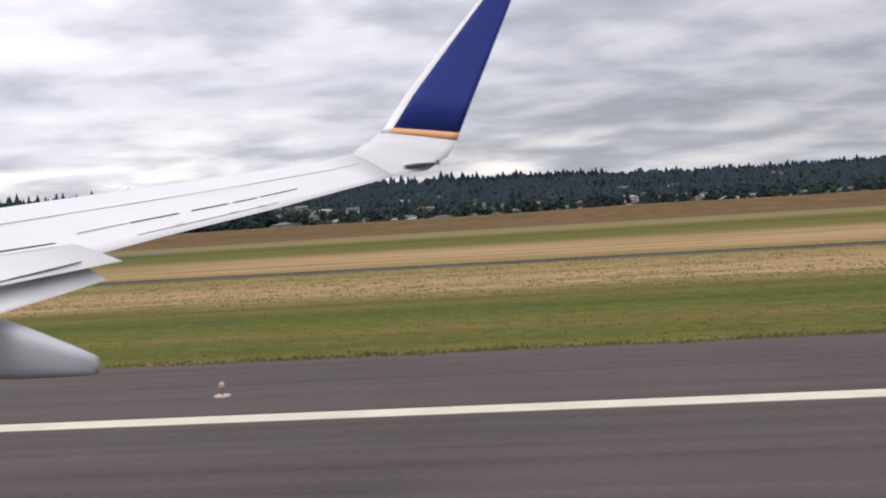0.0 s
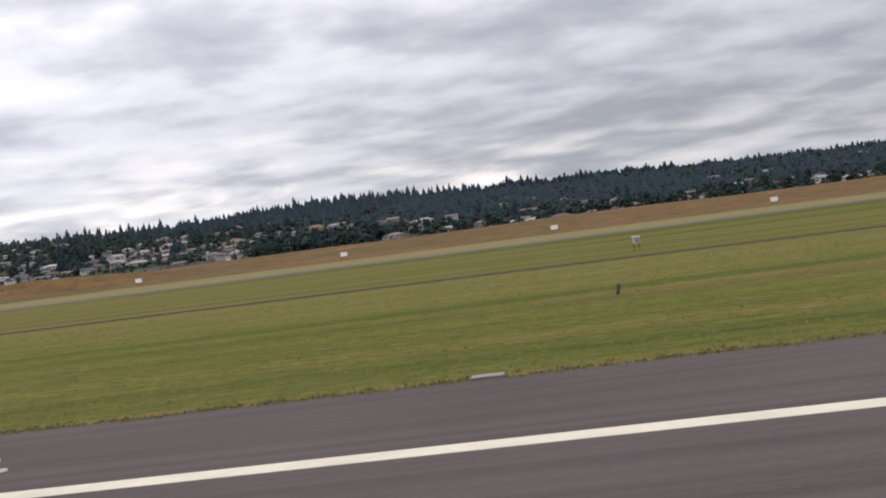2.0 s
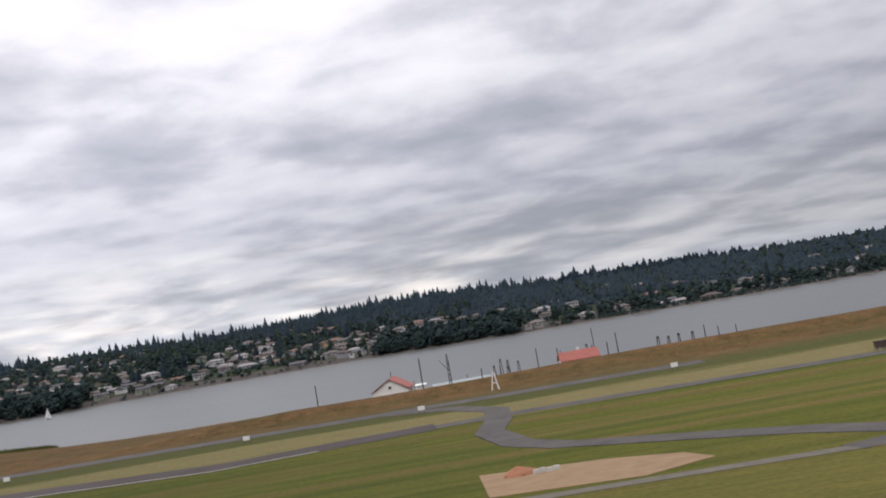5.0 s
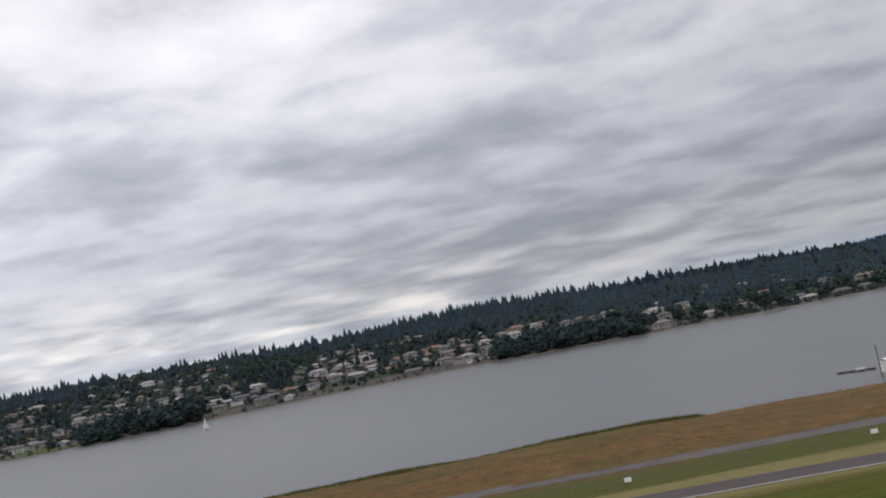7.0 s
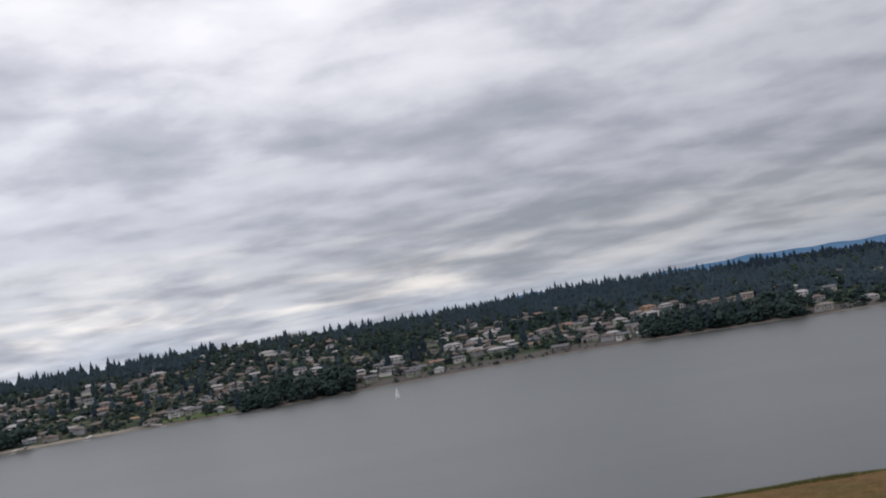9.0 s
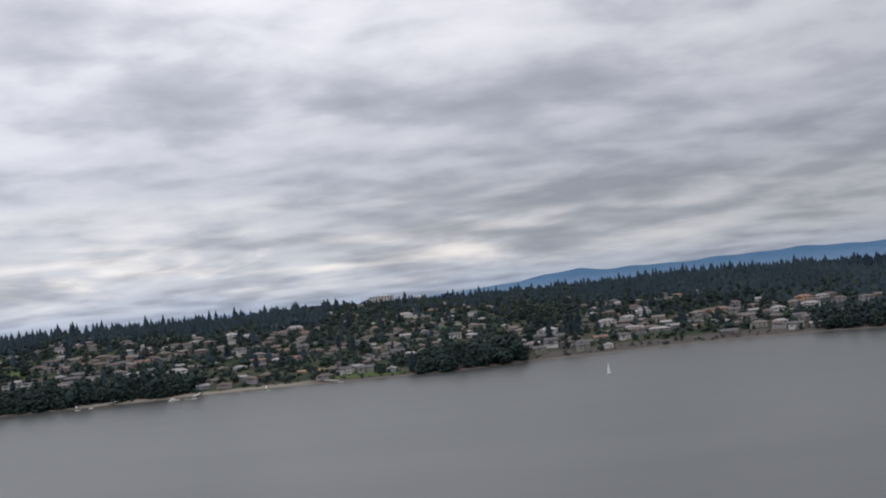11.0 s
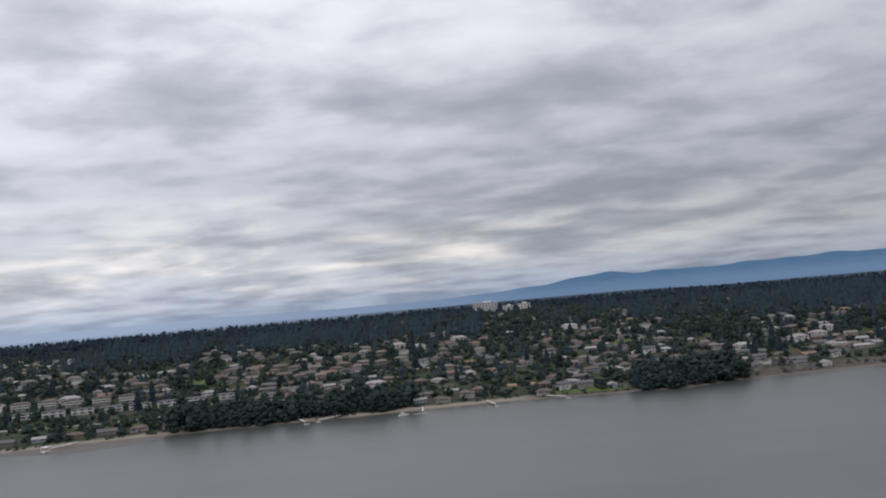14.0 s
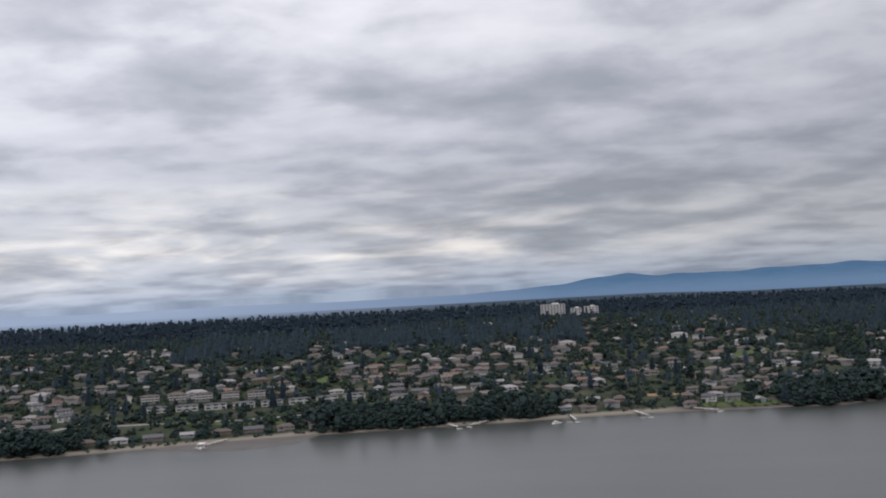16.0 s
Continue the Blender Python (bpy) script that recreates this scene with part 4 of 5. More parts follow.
# ---- distance ----
def ridge(name, y, points, material, label, seed):
    """A far range of hills with a sloping face."""
    r = np.random.default_rng(seed)
    xs = np.arange(-8500, 7000, 60.0)
    top = np.interp(xs, [p[0] for p in points], [p[1] for p in points])
    for wave in (2200, 900, 400, 210):
        top += np.sin(xs / wave * 3 + r.uniform(0, 6)) * wave ** 0.5 * 0.32 * np.clip((top - 90) / 60, 0, 1)
    rows = [np.stack([xs, np.full_like(xs, y + off), z], -1) for off, z in ((-1500, np.full_like(xs, 22.0)), (-300, top * 0.75 + 8), (0, top), (200, np.full_like(xs, 30.0)))]
    m = len(xs)
    v = np.concatenate(rows)
    k = np.concatenate([np.arange(m - 1) + m * q for q in range(3)])
    f = np.concatenate([np.stack([k, k + 1, k + m + 1], -1), np.stack([k, k + m + 1, k + m], -1)])
    soup(name, [v], [f], material, label, "hills", "structure")


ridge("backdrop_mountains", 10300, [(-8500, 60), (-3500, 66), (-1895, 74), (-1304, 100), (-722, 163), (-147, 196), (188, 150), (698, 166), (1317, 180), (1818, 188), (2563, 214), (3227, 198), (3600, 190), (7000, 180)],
      "hill_haze_blue", "hazy blue mountain range on the horizon", 3)
ridge("backdrop_haze_hills", 8600, [(-8500, 88), (-6200, 96), (-5000, 84), (-3800, 92), (-2800, 80), (-2000, 66), (-1200, 50), (0, 36), (7000, 30)], "hill_haze_blue", "pale blue far hills almost lost in haze", 9)

# ---- airfield things ----
def edge_light():
    t = thing("runway_edge_light", "white runway edge light on a short orange stem", "runway light", group="lights along the runway edge")
    bm = bmesh.new()
    add_tube(bm, (0, 0, 0.03), (0, 0, 0.075), 0.21, 0.19, 20)
    part("base_plate", bm, "concrete", t)
    part("stem", tube((0, 0, 0.06), (0, 0, 0.27), 0.035, 0.03, 8), "rust_roof", t, "orange stem")
    bm = tube((0, 0, 0.26), (0, 0, 0.34), 0.065, 0.07, 12)
    add_tube(bm, (0, 0, 0.34), (0, 0, 0.40), 0.065, 0.03, 12)
    part("lamp", bm, "concrete", t, "pale lamp head")
    return t


light = edge_light()
light.matrix_basis = at(42.3, 23.6, 0.0)
for k in range(1, 9):
    copy_thing(light, at(42.3 - 50.5 * k, 23.6, 0.0))


def slab():
    t = thing("drain_cover", "pale concrete drain slab at the edge of the grass", "drain cover", group="drain slabs beside the runway")
    part("slab", box(0, 0, 0.02, 1.0, 0.5, 0.14, 0.96), "street_grey", t)
    part("frame", box(0, 0, 0.0, 1.15, 0.65, 0.12, 0.98), "worn_road", t)
    return t


cover_ = slab()
cover_.matrix_basis = at(-50.9, 29.9, 0)
for x in (-147.8, -200.4, -253.1, -303.0):
    copy_thing(cover_, at(x, 29.9, 0))

post = thing("marker_post", "leaning black steel marker post on a pale concrete pad", "post", at(-62.5, 39.7, 0))
bm = box(0, 0, 0.66, 0.30, 0.26, 1.28, 0.9)
bmesh.ops.bevel(bm, geom=bm.edges[:], offset=0.03, segments=2, affect="EDGES")
bmesh.ops.rotate(bm, verts=bm.verts, cent=(0, 0, 0), matrix=Matrix.Rotation(radians(-8), 3, "Y"))
part("pole", bm, "black_steel", post)
bm = tube((-0.32, -0.05, 0.1), (-0.44, -0.05, 1.26), 0.03, 0.03, 8)
add_tube(bm, (-0.44, -0.05, 1.26), (-0.15, -0.05, 1.34), 0.03, 0.03, 8)
part("guard", bm, "black_steel", post, "bent steel guard bar")
bm = box(-0.02, -0.16, 0.62, 0.10, 0.05, 0.5)
bmesh.ops.rotate(bm, verts=bm.verts, cent=(0, 0, 0), matrix=Matrix.Rotation(radians(-8), 3, "Y"))
part("reflector", bm, "concrete", post, "pale reflective strip")
part("pad", prism([(-2.7, -0.9), (-0.4, -1.0), (2.9, -0.4), (2.6, 0.6), (-2.2, 0.4)], -0.15, 0.07), "street_grey", post, "cracked concrete pad")


def board():
    """A white marker board on two legs."""
    t = thing("marker_board", "small white marker board on two legs in dry grass", "sign", group="marker boards along the airfield road")
    part("panel", box(0, 0, 1.0, 1.25, 0.10, 0.75), "white_paint", t)
    for sx in (-0.45, 0.45):
        part("leg", tube((sx, 0.02, -0.3), (sx, 0.02, 0.7), 0.035, 0.035, 6), "brown_steel", t)
    part("border", box(0, 0.055, 1.0, 1.31, 0.04, 0.81), "concrete", t)
    return t


sign = board()
sign.matrix_basis = at(-104, 184.5, float(land(-104, 184.5)))
for x in (-143.3, -182.5, -222.4, -343, -389.5, -422, -467, -512, -556):
    copy_thing(sign, at(x, 184.5, float(land(x, 184.5)), 4 * math.sin(x)))

crate = thing("equipment_crate", "dark brown equipment crate on skids beside the taxi road", "crate", at(-313.8, 163.0, float(land(-313, 163.0))))
part("crate_body", box(0, 0, 0.75, 2.5, 1.2, 1.0), "brown_steel", crate)
part("lid", box(0, 0, 1.28, 2.6, 1.3, 0.1), "pile_wood", crate)
for sx in (-0.9, 0.9):
    part("skid", box(sx, 0, 0.12, 0.2, 1.3, 0.3), "concrete", crate)

cab = thing("sensor_cabinet", "small white instrument cabinet on legs in the grass", "cabinet", at(-136.8, 98.4, 0))
part("cabinet_body", box(0, 0, 0.98, 0.62, 0.5, 0.62), "concrete", cab)
part("hood", box(0, 0, 1.36, 0.74, 0.62, 0.06), "white_paint", cab)
part("door", box(0.05, -0.27, 0.98, 0.4, 0.04, 0.46), "street_grey", cab)
for sx in (-0.26, 0.26):
    part("leg", tube((sx, 0, -0.1), (sx, 0, 0.68), 0.04, 0.04, 6), "black_steel", cab)
stub = thing("cable_stub", "short dark cable stub standing in the grass", "post", at(-142.2, 52.9, 0))
part("pole", tube((0, 0, -0.1), (0.12, 0, 0.45), 0.09, 0.07, 8), "black_steel", stub)
part("cap", tube((0.12, 0, 0.44), (0.13, 0, 0.55), 0.13, 0.10, 8), "brown_steel", stub)

hut = thing("white_beacon", "white A-frame beacon on the levee", "beacon", at(-375.5, 209, float(land(-375.5, 209))))
for sx in (-1, 1):
    part("leg", tube((sx * 0.75, 0, -0.2), (sx * 0.12, 0, 3.6), 0.16, 0.10, 8), "white_paint", hut)
part("crossbar", box(0, 0, 1.4, 1.1, 0.14, 0.14), "white_paint", hut)
part("mast", tube((0, 0, 3.4), (0, 0, 4.4), 0.07, 0.05, 8), "white_paint", hut)

digger = thing("earth_heap", "heap of reddish earth and rubble on bare ground", "earth heap", at(-375, 102, 0))
v_ = ICO_V * rng.uniform(0.7, 1.2, (len(ICO_V), 1)) * (2.2, 1.6, 1.0)
soup_mesh("heap", v_, ICO_F, "rust_roof", digger)
for k in range(4):
    part("rubble", box(1.8 + 0.7 * k, -0.8 + 0.5 * (k % 2), 0.2, 0.8, 0.6, 0.5, 0.7), "concrete", digger)

# ---- grass that stands up ----
def blades(places, zs, height, spread_, count, seed, wide=0.0):
    r = np.random.default_rng(seed)
    m = len(places) * count
    base = np.repeat(np.column_stack([places, zs]), count, 0) + np.column_stack([r.normal(0, spread_, (m, 2)), np.zeros(m)])
    a = r.uniform(0, 6.283, m)
    h = height * r.uniform(0.5, 1.3, m)
    w = height * r.uniform(0.25, 0.5, m)
    side = np.column_stack([np.cos(a) * w, np.sin(a) * w, np.zeros(m)])
    if wide:
        side = np.column_stack([wide * r.uniform(0.4, 1.4, m), wide * r.normal(0, 0.25, m), np.zeros(m)])
    lean = np.column_stack([r.normal(0, 0.4, m) * h, r.normal(0, 0.4, m) * h + wide * r.uniform(0.5, 1.5, m), h])
    v = np.stack([base - side, base + side, base + lean], 1).reshape(-1, 3)
    return [v], [np.arange(m * 3).reshape(-1, 3)]


r_ = np.random.default_rng(11)
x_ = r_.uniform(-330, 40, 5200)
pl = np.column_stack([x_, 29.35 + np.abs(r_.normal(0, 0.35, 5200)) + 0.25 * np.sin(x_ * 1.3) * np.sin(x_ * 0.37)])
soup("edge_grass", *blades(pl, np.zeros(5200), 0.08, 0.12, 5, 12, 0.05), "grass_edge", "ragged dark grass along the asphalt edge", "grass")
x_ = r_.uniform(-340, 40, 26000)
y_ = 29.8 + 52 * r_.random(26000) ** 1.6
soup("field_tufts", *blades(np.column_stack([x_, y_]), np.zeros(26000), 0.05, 0.25, 4, 13, 0.07), "grass_tuft", "short uneven tufts of mown grass", "grass")
rows_ = []
for k in range(4600):
    x = r_.uniform(-420, -185)
    y = float(r_.choice([32.0, 34.2, 36.6, 39.4, 43, 47, 52])) + r_.normal(0, 0.35) + 0.25 * math.sin(x / 9)
    if noise.noise((x / 7.0, y / 1.5, 0)) > 0.05:
        rows_.append((x, y))
soup("grass_clippings", *blades(np.array(rows_), np.full(len(rows_), 0.02), 0.035, 0.42, 8, 14, 0.10), "clippings", "rows of pale dry grass clippings", "grass")
x_ = r_.uniform(-720, 60, 2500)
y_ = r_.normal(245, 4, 2500) - bank(x_)
soup("levee_weeds", *blades(np.column_stack([x_, y_]), land(x_, y_) - 0.02, 0.17, 0.7, 4, 15, 0.20), "weeds", "dry brown weeds along the crest of the levee", "weeds")
x_ = r_.uniform(-330, -60, 1500)
y_ = 251 - bank(x_) + r_.normal(0, 2.0, 1500)
soup("bank_brush", *blades(np.column_stack([x_, y_]), land(x_, y_) - 0.1, 0.45, 0.8, 6, 16), "brush_green", "green brush along the top of the river bank", "bushes")
x_ = r_.uniform(-1150, -484, 12000)
y_ = 245.4 + 0.6 * np.sin(x_ / 11.0) + r_.normal(0, 0.6, 12000)
soup("bank_reeds", *blades(np.column_stack([x_, y_]), land(x_, y_) - 0.1, (0.75 + 0.3 * np.sin(x_ / 23.0) * np.sin(x_ / 7.0)).repeat(7), 0.45, 7, 17, 0.10), "brush_green", "dark green reeds and brush behind the levee crest", "bushes")
bush = thing("round_bush", "dark round bush in the dry grass", "bush", at(-254, 178, float(land(-254, 178))))
soup_mesh("leaves", *crown_soup(1.1, 0.8, 60, 0.0, (0.12, 0.25), True), "leaf_green", bush)

# ---- boathouses and piles on the near bank ----
def gable(w, d, z, rise, over, thick=0.15):
    bm = bmesh.new()
    w2, d2 = w / 2 + over, d / 2 + over
    for s in (-1, 1):
        v = [bm.verts.new(p) for p in ((-w2, s * d2, z), (w2, s * d2, z), (w2, 0, z + rise), (-w2, 0, z + rise))]
        u = [bm.verts.new((p.co.x, p.co.y, p.co.z + thick)) for p in v]
        bm.faces.new(v)
        bm.faces.new(u[::-1])
        for k in range(4):
            bm.faces.new((v[k], u[k], u[(k + 1) % 4], v[(k + 1) % 4]))
    bmesh.ops.recalc_face_normals(bm, faces=bm.faces)
    return bm


def gable_walls(w, d, z0, z, rise):
    bm = bmesh.new()
    prof = [(-d / 2, z0), (d / 2, z0), (d / 2, z), (0, z + rise), (-d / 2, z)]
    a = [bm.verts.new((-w / 2, y, h)) for y, h in prof]
    b = [bm.verts.new((w / 2, y, h)) for y, h in prof]
    bm.faces.new(a[::-1])
    bm.faces.new(b)
    for k in range(5):
        j = (k + 1) % 5
        bm.faces.new((a[k], a[j], b[j], b[k]))
    bmesh.ops.recalc_face_normals(bm, faces=bm.faces)
    return bm


def shed(name, label, x, y, z, turn, w, d, h, rise, roof, drop, wall="white_paint"):
    t = thing(name, label, "boathouse", at(x, y, z, turn), "boathouses on the river bank")
    part("wall", gable_walls(w, d, -drop, h, rise), wall, t)
    part("roof", gable(w, d, h, rise, 0.4), roof, t)
    for s in (-1, 1):
        win = part("window", box(s * (w / 2 + 0.03), 0, h + rise * 0.3, 0.12, 0.8, 0.8), "white_paint", t)
        part("pane", box(s * (w / 2 + 0.08), 0, h + rise * 0.3, 0.08, 0.6, 0.6), "glass_dark", win)
    for k in range(3):
        part("door_panel", box(-w / 2 + (k + 0.8) * w / 3.4, -d / 2 - 0.04, 1.1, 1.3, 0.1, 2.2), "concrete", t)
    return t


def stand(x, y):
    return float(land(x, y))


shed("boathouse", "white gabled boathouse with a red roof on the levee", -398.5, 231, stand(-398, 231) - 0.3, 90, 14, 8, 2.5, 2.6, "red_roof", 2)
cottage = shed("boathouse", "small white house with a red roof and white chimney", -355.5, 233, stand(-355, 233) - 0.2, 3, 8.4, 6.5, 2.0, 1.9, "red_roof", 2)
part("chimney", box(0.2, 0.6, 4.0, 0.6, 0.6, 1.4), "white_paint", cottage)
shed("boathouse", "long boathouse with teal walls and a pale roof on the water", -386, 339, -6, 4, 19, 7, 2.4, 1.1, "mint_roof", 0.6, "teal_wall")
shed("boathouse", "low cream boathouse with a pale flat roof on the water", -381, 322, -6, 4, 13, 5, 1.0, 0.8, "concrete", 0.6, "cream_wall")
shed("boathouse", "small white cabin on the boathouse landing", -397, 318, -6, 12, 3.4, 5, 2.8, 0.7, "white_paint", 0.6)
shed("boathouse", "tall boxy white floating cabin beside the dock", -400, 340, -6, 10, 3.4, 5, 4.0, 0.4, "white_paint", 0.6)
shed("boathouse", "low shed with a rust-brown roof behind the levee", -386, 288, -5.4, 5, 9, 7, 1.4, 1.5, "rust_roof", 2)
shed("boathouse", "low shed with a dull red roof below the levee", -404.5, 281, -5.6, 5, 10, 6, 2.2, 1.4, "rust_roof", 2)
crane = thing("mooring_crane", "dark lattice crane mast beside the boathouses", "crane", at(-388.5, 312, WATER_Z, 10))
for sx, sy in ((-0.55, -0.55), (0.55, -0.55), (0.55, 0.55), (-0.55, 0.55)):
    part("mast_leg", tube((sx, sy, -3), (sx * 0.25, sy * 0.25, 13.5), 0.11, 0.07, 6), "pile_wood", crane)
for k in range(7):
    z0, w0, w1 = 1.2 + 1.7 * k, 0.55 - 0.045 * k, 0.51 - 0.045 * k
    bm = tube((-w0, -w0, z0), (w1, -w1, z0 + 1.7), 0.05, 0.05, 5)
    add_tube(bm, (w0, w0, z0), (-w1, w1, z0 + 1.7), 0.05, 0.05, 5)
    part("brace", bm, "pile_wood", crane)
part("jib", tube((0, 0, 8.5), (-2.6, 0.4, 12.0), 0.10, 0.06, 6), "pile_wood", crane)
part("landing", box(0, 0, 0.3, 5, 4, 0.4), "dock_wood", crane)
land_ = thing("floating_dock", "dark floating dock beside the boathouses", "dock", at(-404.5, 357.5, WATER_Z, -33))
part("deck", box(0, 0, 0.35, 13, 1.6, 0.3), "pile_wood", land_)
for k in range(4):
    part("float", box(-5 + 3.4 * k, 0, 0.05, 1.6, 1.4, 0.6), "black_steel", land_)
part("skiff", box(1.5, 0, 0.75, 2.6, 1.0, 0.5, 1.2), "white_paint", land_, "upturned white skiff")


def pile(h):
    t = thing("mooring_pile", "dark weathered timber mooring pile in the river", "pile", group="piles along the river bank")
    part("timber", tube((0, 0, -4), (0.15, 0.1, h), 0.17, 0.14, 9), "pile_wood", t)
    part("cap", tube((0.15, 0.1, h - 0.02), (0.16, 0.1, h + 0.25), 0.17, 0.06, 9), "concrete", t, "grey conical cap")
    return t


def dolphin():
    """Two raking piles tied at the head."""
    t = thing("pile_pair", "pair of raking dark timber piles tied at the top", "pile", group="piles along the river bank")
    for s in (-1, 1):
        part("timber", tube((s * 0.9, 0, -4), (s * 0.18, 0, 6.2), 0.16, 0.14, 8), "pile_wood", t)
    part("tie", box(0, 0, 5.8, 0.8, 0.3, 0.3), "pile_wood", t)
    return t


PILES = [pile(h) for h in (9.0, 11.5, 15.0)]
for p_ in PILES:
    p_.matrix_basis = at(-600, 330, -30)
for x, y, top in [(-236, 290, 9.2), (-219, 290, 5.8), (-339, 290, 6), (-356, 290, 4.4), (-305, 290, 2.5), (-310, 290, 2.9), (-314, 290, 3.9), (-342, 290, 3.8), (-346, 290, 3.6), (-373, 290, 2.6),
                  (-378.5, 290, 2.4), (-408, 327, 4.6), (-401, 327, 0.3), (-384, 353, -1.8), (-388.7, 323, 5.2), (-379, 348, -0.9), (-348, 391, -0.6), (-361, 316, 4.5), (-338, 361, 6.6), (-421.8, 264, 6.5), (-391.9, 234, 9.7)]:
    k = 0 if top < 4.5 else 1 if top < 8 else 2
    settle(PILES[k], x, y, (x * 37) % 360, 0.0).location.z = K * (top - (9.0, 11.5, 15.0)[k])
pair = dolphin()
pair.matrix_basis = at(-371.6, 387, WATER_Z)
for x, y, lift_ in [(-369, 383, -0.7), (-365, 383, -1.6), (-374.5, 337, 0.2), (-370, 337, -0.6), (-342, 348, 1.6), (-317, 292, 2.4), (-321, 292, 2.5), (-324, 292, 2.2), (-327, 292, 2.6)]:
    copy_thing(pair, at(x, y, WATER_Z + lift_, (x * 13) % 30))


def cruiser():
    t = thing("motor_yacht", "white motor yacht moored by the piles", "boat", group="moored yachts")
    bm = bmesh.new()
    prof = [(-5.5, 1.5), (-4.5, 1.7), (2, 1.7), (4.8, 0.9), (6.2, 0.05)]
    rows_b = []
    for x, w in prof:
        rows_b.append([bm.verts.new(p) for p in ((x, -w, 1.2), (x - 0.3, -w * 0.7, -0.3), (x - 0.3, w * 0.7, -0.3), (x, w, 1.2))])
    for a, b in zip(rows_b, rows_b[1:]):
        for k in range(4):
            j = (k + 1) % 4
            bm.faces.new((a[k], b[k], b[j], a[j]))
    bm.faces.new(rows_b[0])
    bmesh.ops.recalc_face_normals(bm, faces=bm.faces)
    part("hull", bm, "white_paint", t)
    part("cabin", box(-0.8, 0, 1.9, 6.0, 2.4, 1.5, 0.85), "white_paint", t)
    part("windscreen", box(-0.8, 0, 2.05, 5.6, 2.45, 0.5, 0.97), "glass_dark", t)
    part("flybridge", box(-1.5, 0, 2.9, 3.0, 2.0, 0.6, 0.9), "white_paint", t)
    return t


yacht = cruiser()
yacht.matrix_basis = at(-354, 323, WATER_Z, 10)
copy_thing(yacht, at(-351, 341, WATER_Z, 190))


def sailboat():
    t = thing("sailboat", "small white sailboat with raised sails on the river", "sailboat", group="sailing boats")
    bm = bmesh.new()
    rows_b = []
    for x, w in [(-3.4, 0.9), (-1.5, 1.25), (1.0, 1.15), (2.8, 0.6), (4.0, 0.05)]:
        rows_b.append([bm.verts.new(p) for p in ((x, -w, 0.8), (x - 0.1, -w * 0.5, -0.3), (x - 0.1, w * 0.5, -0.3), (x, w, 0.8))])
    for a, b in zip(rows_b, rows_b[1:]):
        for k in range(4):
            j = (k + 1) % 4
            bm.faces.new((a[k], b[k], b[j], a[j]))
    bm.faces.new(rows_b[0])
    bmesh.ops.recalc_face_normals(bm, faces=bm.faces)
    part("hull", bm, "white_paint", t)
    part("mast", tube((0.6, 0, 0.6), (0.6, 0, 11.5), 0.08, 0.05, 8), "concrete", t)
    part("boom", tube((0.6, 0, 1.8), (-3.2, 0.3, 1.8), 0.06, 0.05, 6), "concrete", t)
    for nm, tri in (("mainsail", ((0.5, 0.02, 1.9), (-3.1, 0.32, 1.9), (0.5, 0.05, 11.2))), ("jib", ((3.8, 0, 1.0), (0.7, 0.3, 1.6), (0.7, 0.06, 9.8)))):
        bm = bmesh.new()
        n_ = 6
        grid = {}
        A, B, C = (Vector(p) for p in tri)
        for i in range(n_ + 1):
            for j in range(n_ + 1 - i):
                p = A + (B - A) * (i / n_) + (C - A) * (j / n_)
                belly = 0.5 * (i / n_) * (1 - i / n_) * (1 - j / n_) * 4
                grid[i, j] = (bm.verts.new(p + Vector((0, belly, 0))), bm.verts.new(p + Vector((0, belly + 0.03, 0))))
        for i in range(n_):
            for j in range(n_ - i):
                for s in (0, 1):
                    bm.faces.new([grid[q][s] for q in ((i, j), (i + 1, j), (i, j + 1))])
                    if j < n_ - i - 1:
                        bm.faces.new([grid[q][s] for q in ((i + 1, j), (i + 1, j + 1), (i, j + 1))])
        part(nm, bm, "sail_cloth", t, "white sail")
    return t


boat = sailboat()
boat.matrix_basis = at(-788, 930, WATER_Z, 60)

# ---- docks on the far shore ----
def dock(length, boat_):
    """A gangway on posts that ends in a floating platform; local y points out over the water."""
    t = thing("boat_dock", "pale wooden gangway and floating dock on the far shore", "dock", group="private docks")
    g = part("gangway", box(0, -length / 2, 2.6, 1.5, length, 0.25), "dock_wood", t)
    for s in (-1, 1):
        part("rail", box(s * 0.7, -length / 2, 3.3, 0.10, length, 0.12), "white_paint", g)
    for k in range(4):
        part("post", tube((0.9 * (-1) ** k, -length * (k + 0.6) / 4, -2), (0.9 * (-1) ** k, -length * (k + 0.6) / 4, 3.4), 0.2, 0.18, 7), "pile_wood", t)
    part("platform", box(1.2, -length - 1.5, 0.45, 6, 3, 0.5), "dock_wood", t)
    if boat_:
        part("pontoon", box(-7, -length - 1, 0.4, 6, 2.5, 0.5), "concrete", t)
    return t


DOCKS = [dock(34, False), dock(44, True)]
for k, x, turn in [(0, -1365, 24), (0, -1318, -38), (1, -1230, 6), (1, -1158, 14), (0, -1092, 40), (1, -1595, -16)]:
    y = float(shore(x)) + 8
    m = at(x, y, WATER_Z, turn)
    if DOCKS[k].name in used:
        copy_thing(DOCKS[k], m)
    else:
        used.add(DOCKS[k].name)
        DOCKS[k].matrix_basis = m
copy_thing(yacht, at(-1246, float(shore(-1246)) - 36, WATER_Z, 30))
gate = thing("pile_gate", "white and red boat lift at the beach dock", "boat lift", at(-1608, float(shore(-1608)) - 34, WATER_Z, -10))
for sx in (-3, 3):
    for sy in (-4, 4):
        part("leg", tube((sx, sy, -3), (sx, sy, 5.5), 0.22, 0.2, 7), "red_roof" if sx > 0 else "white_paint", gate)
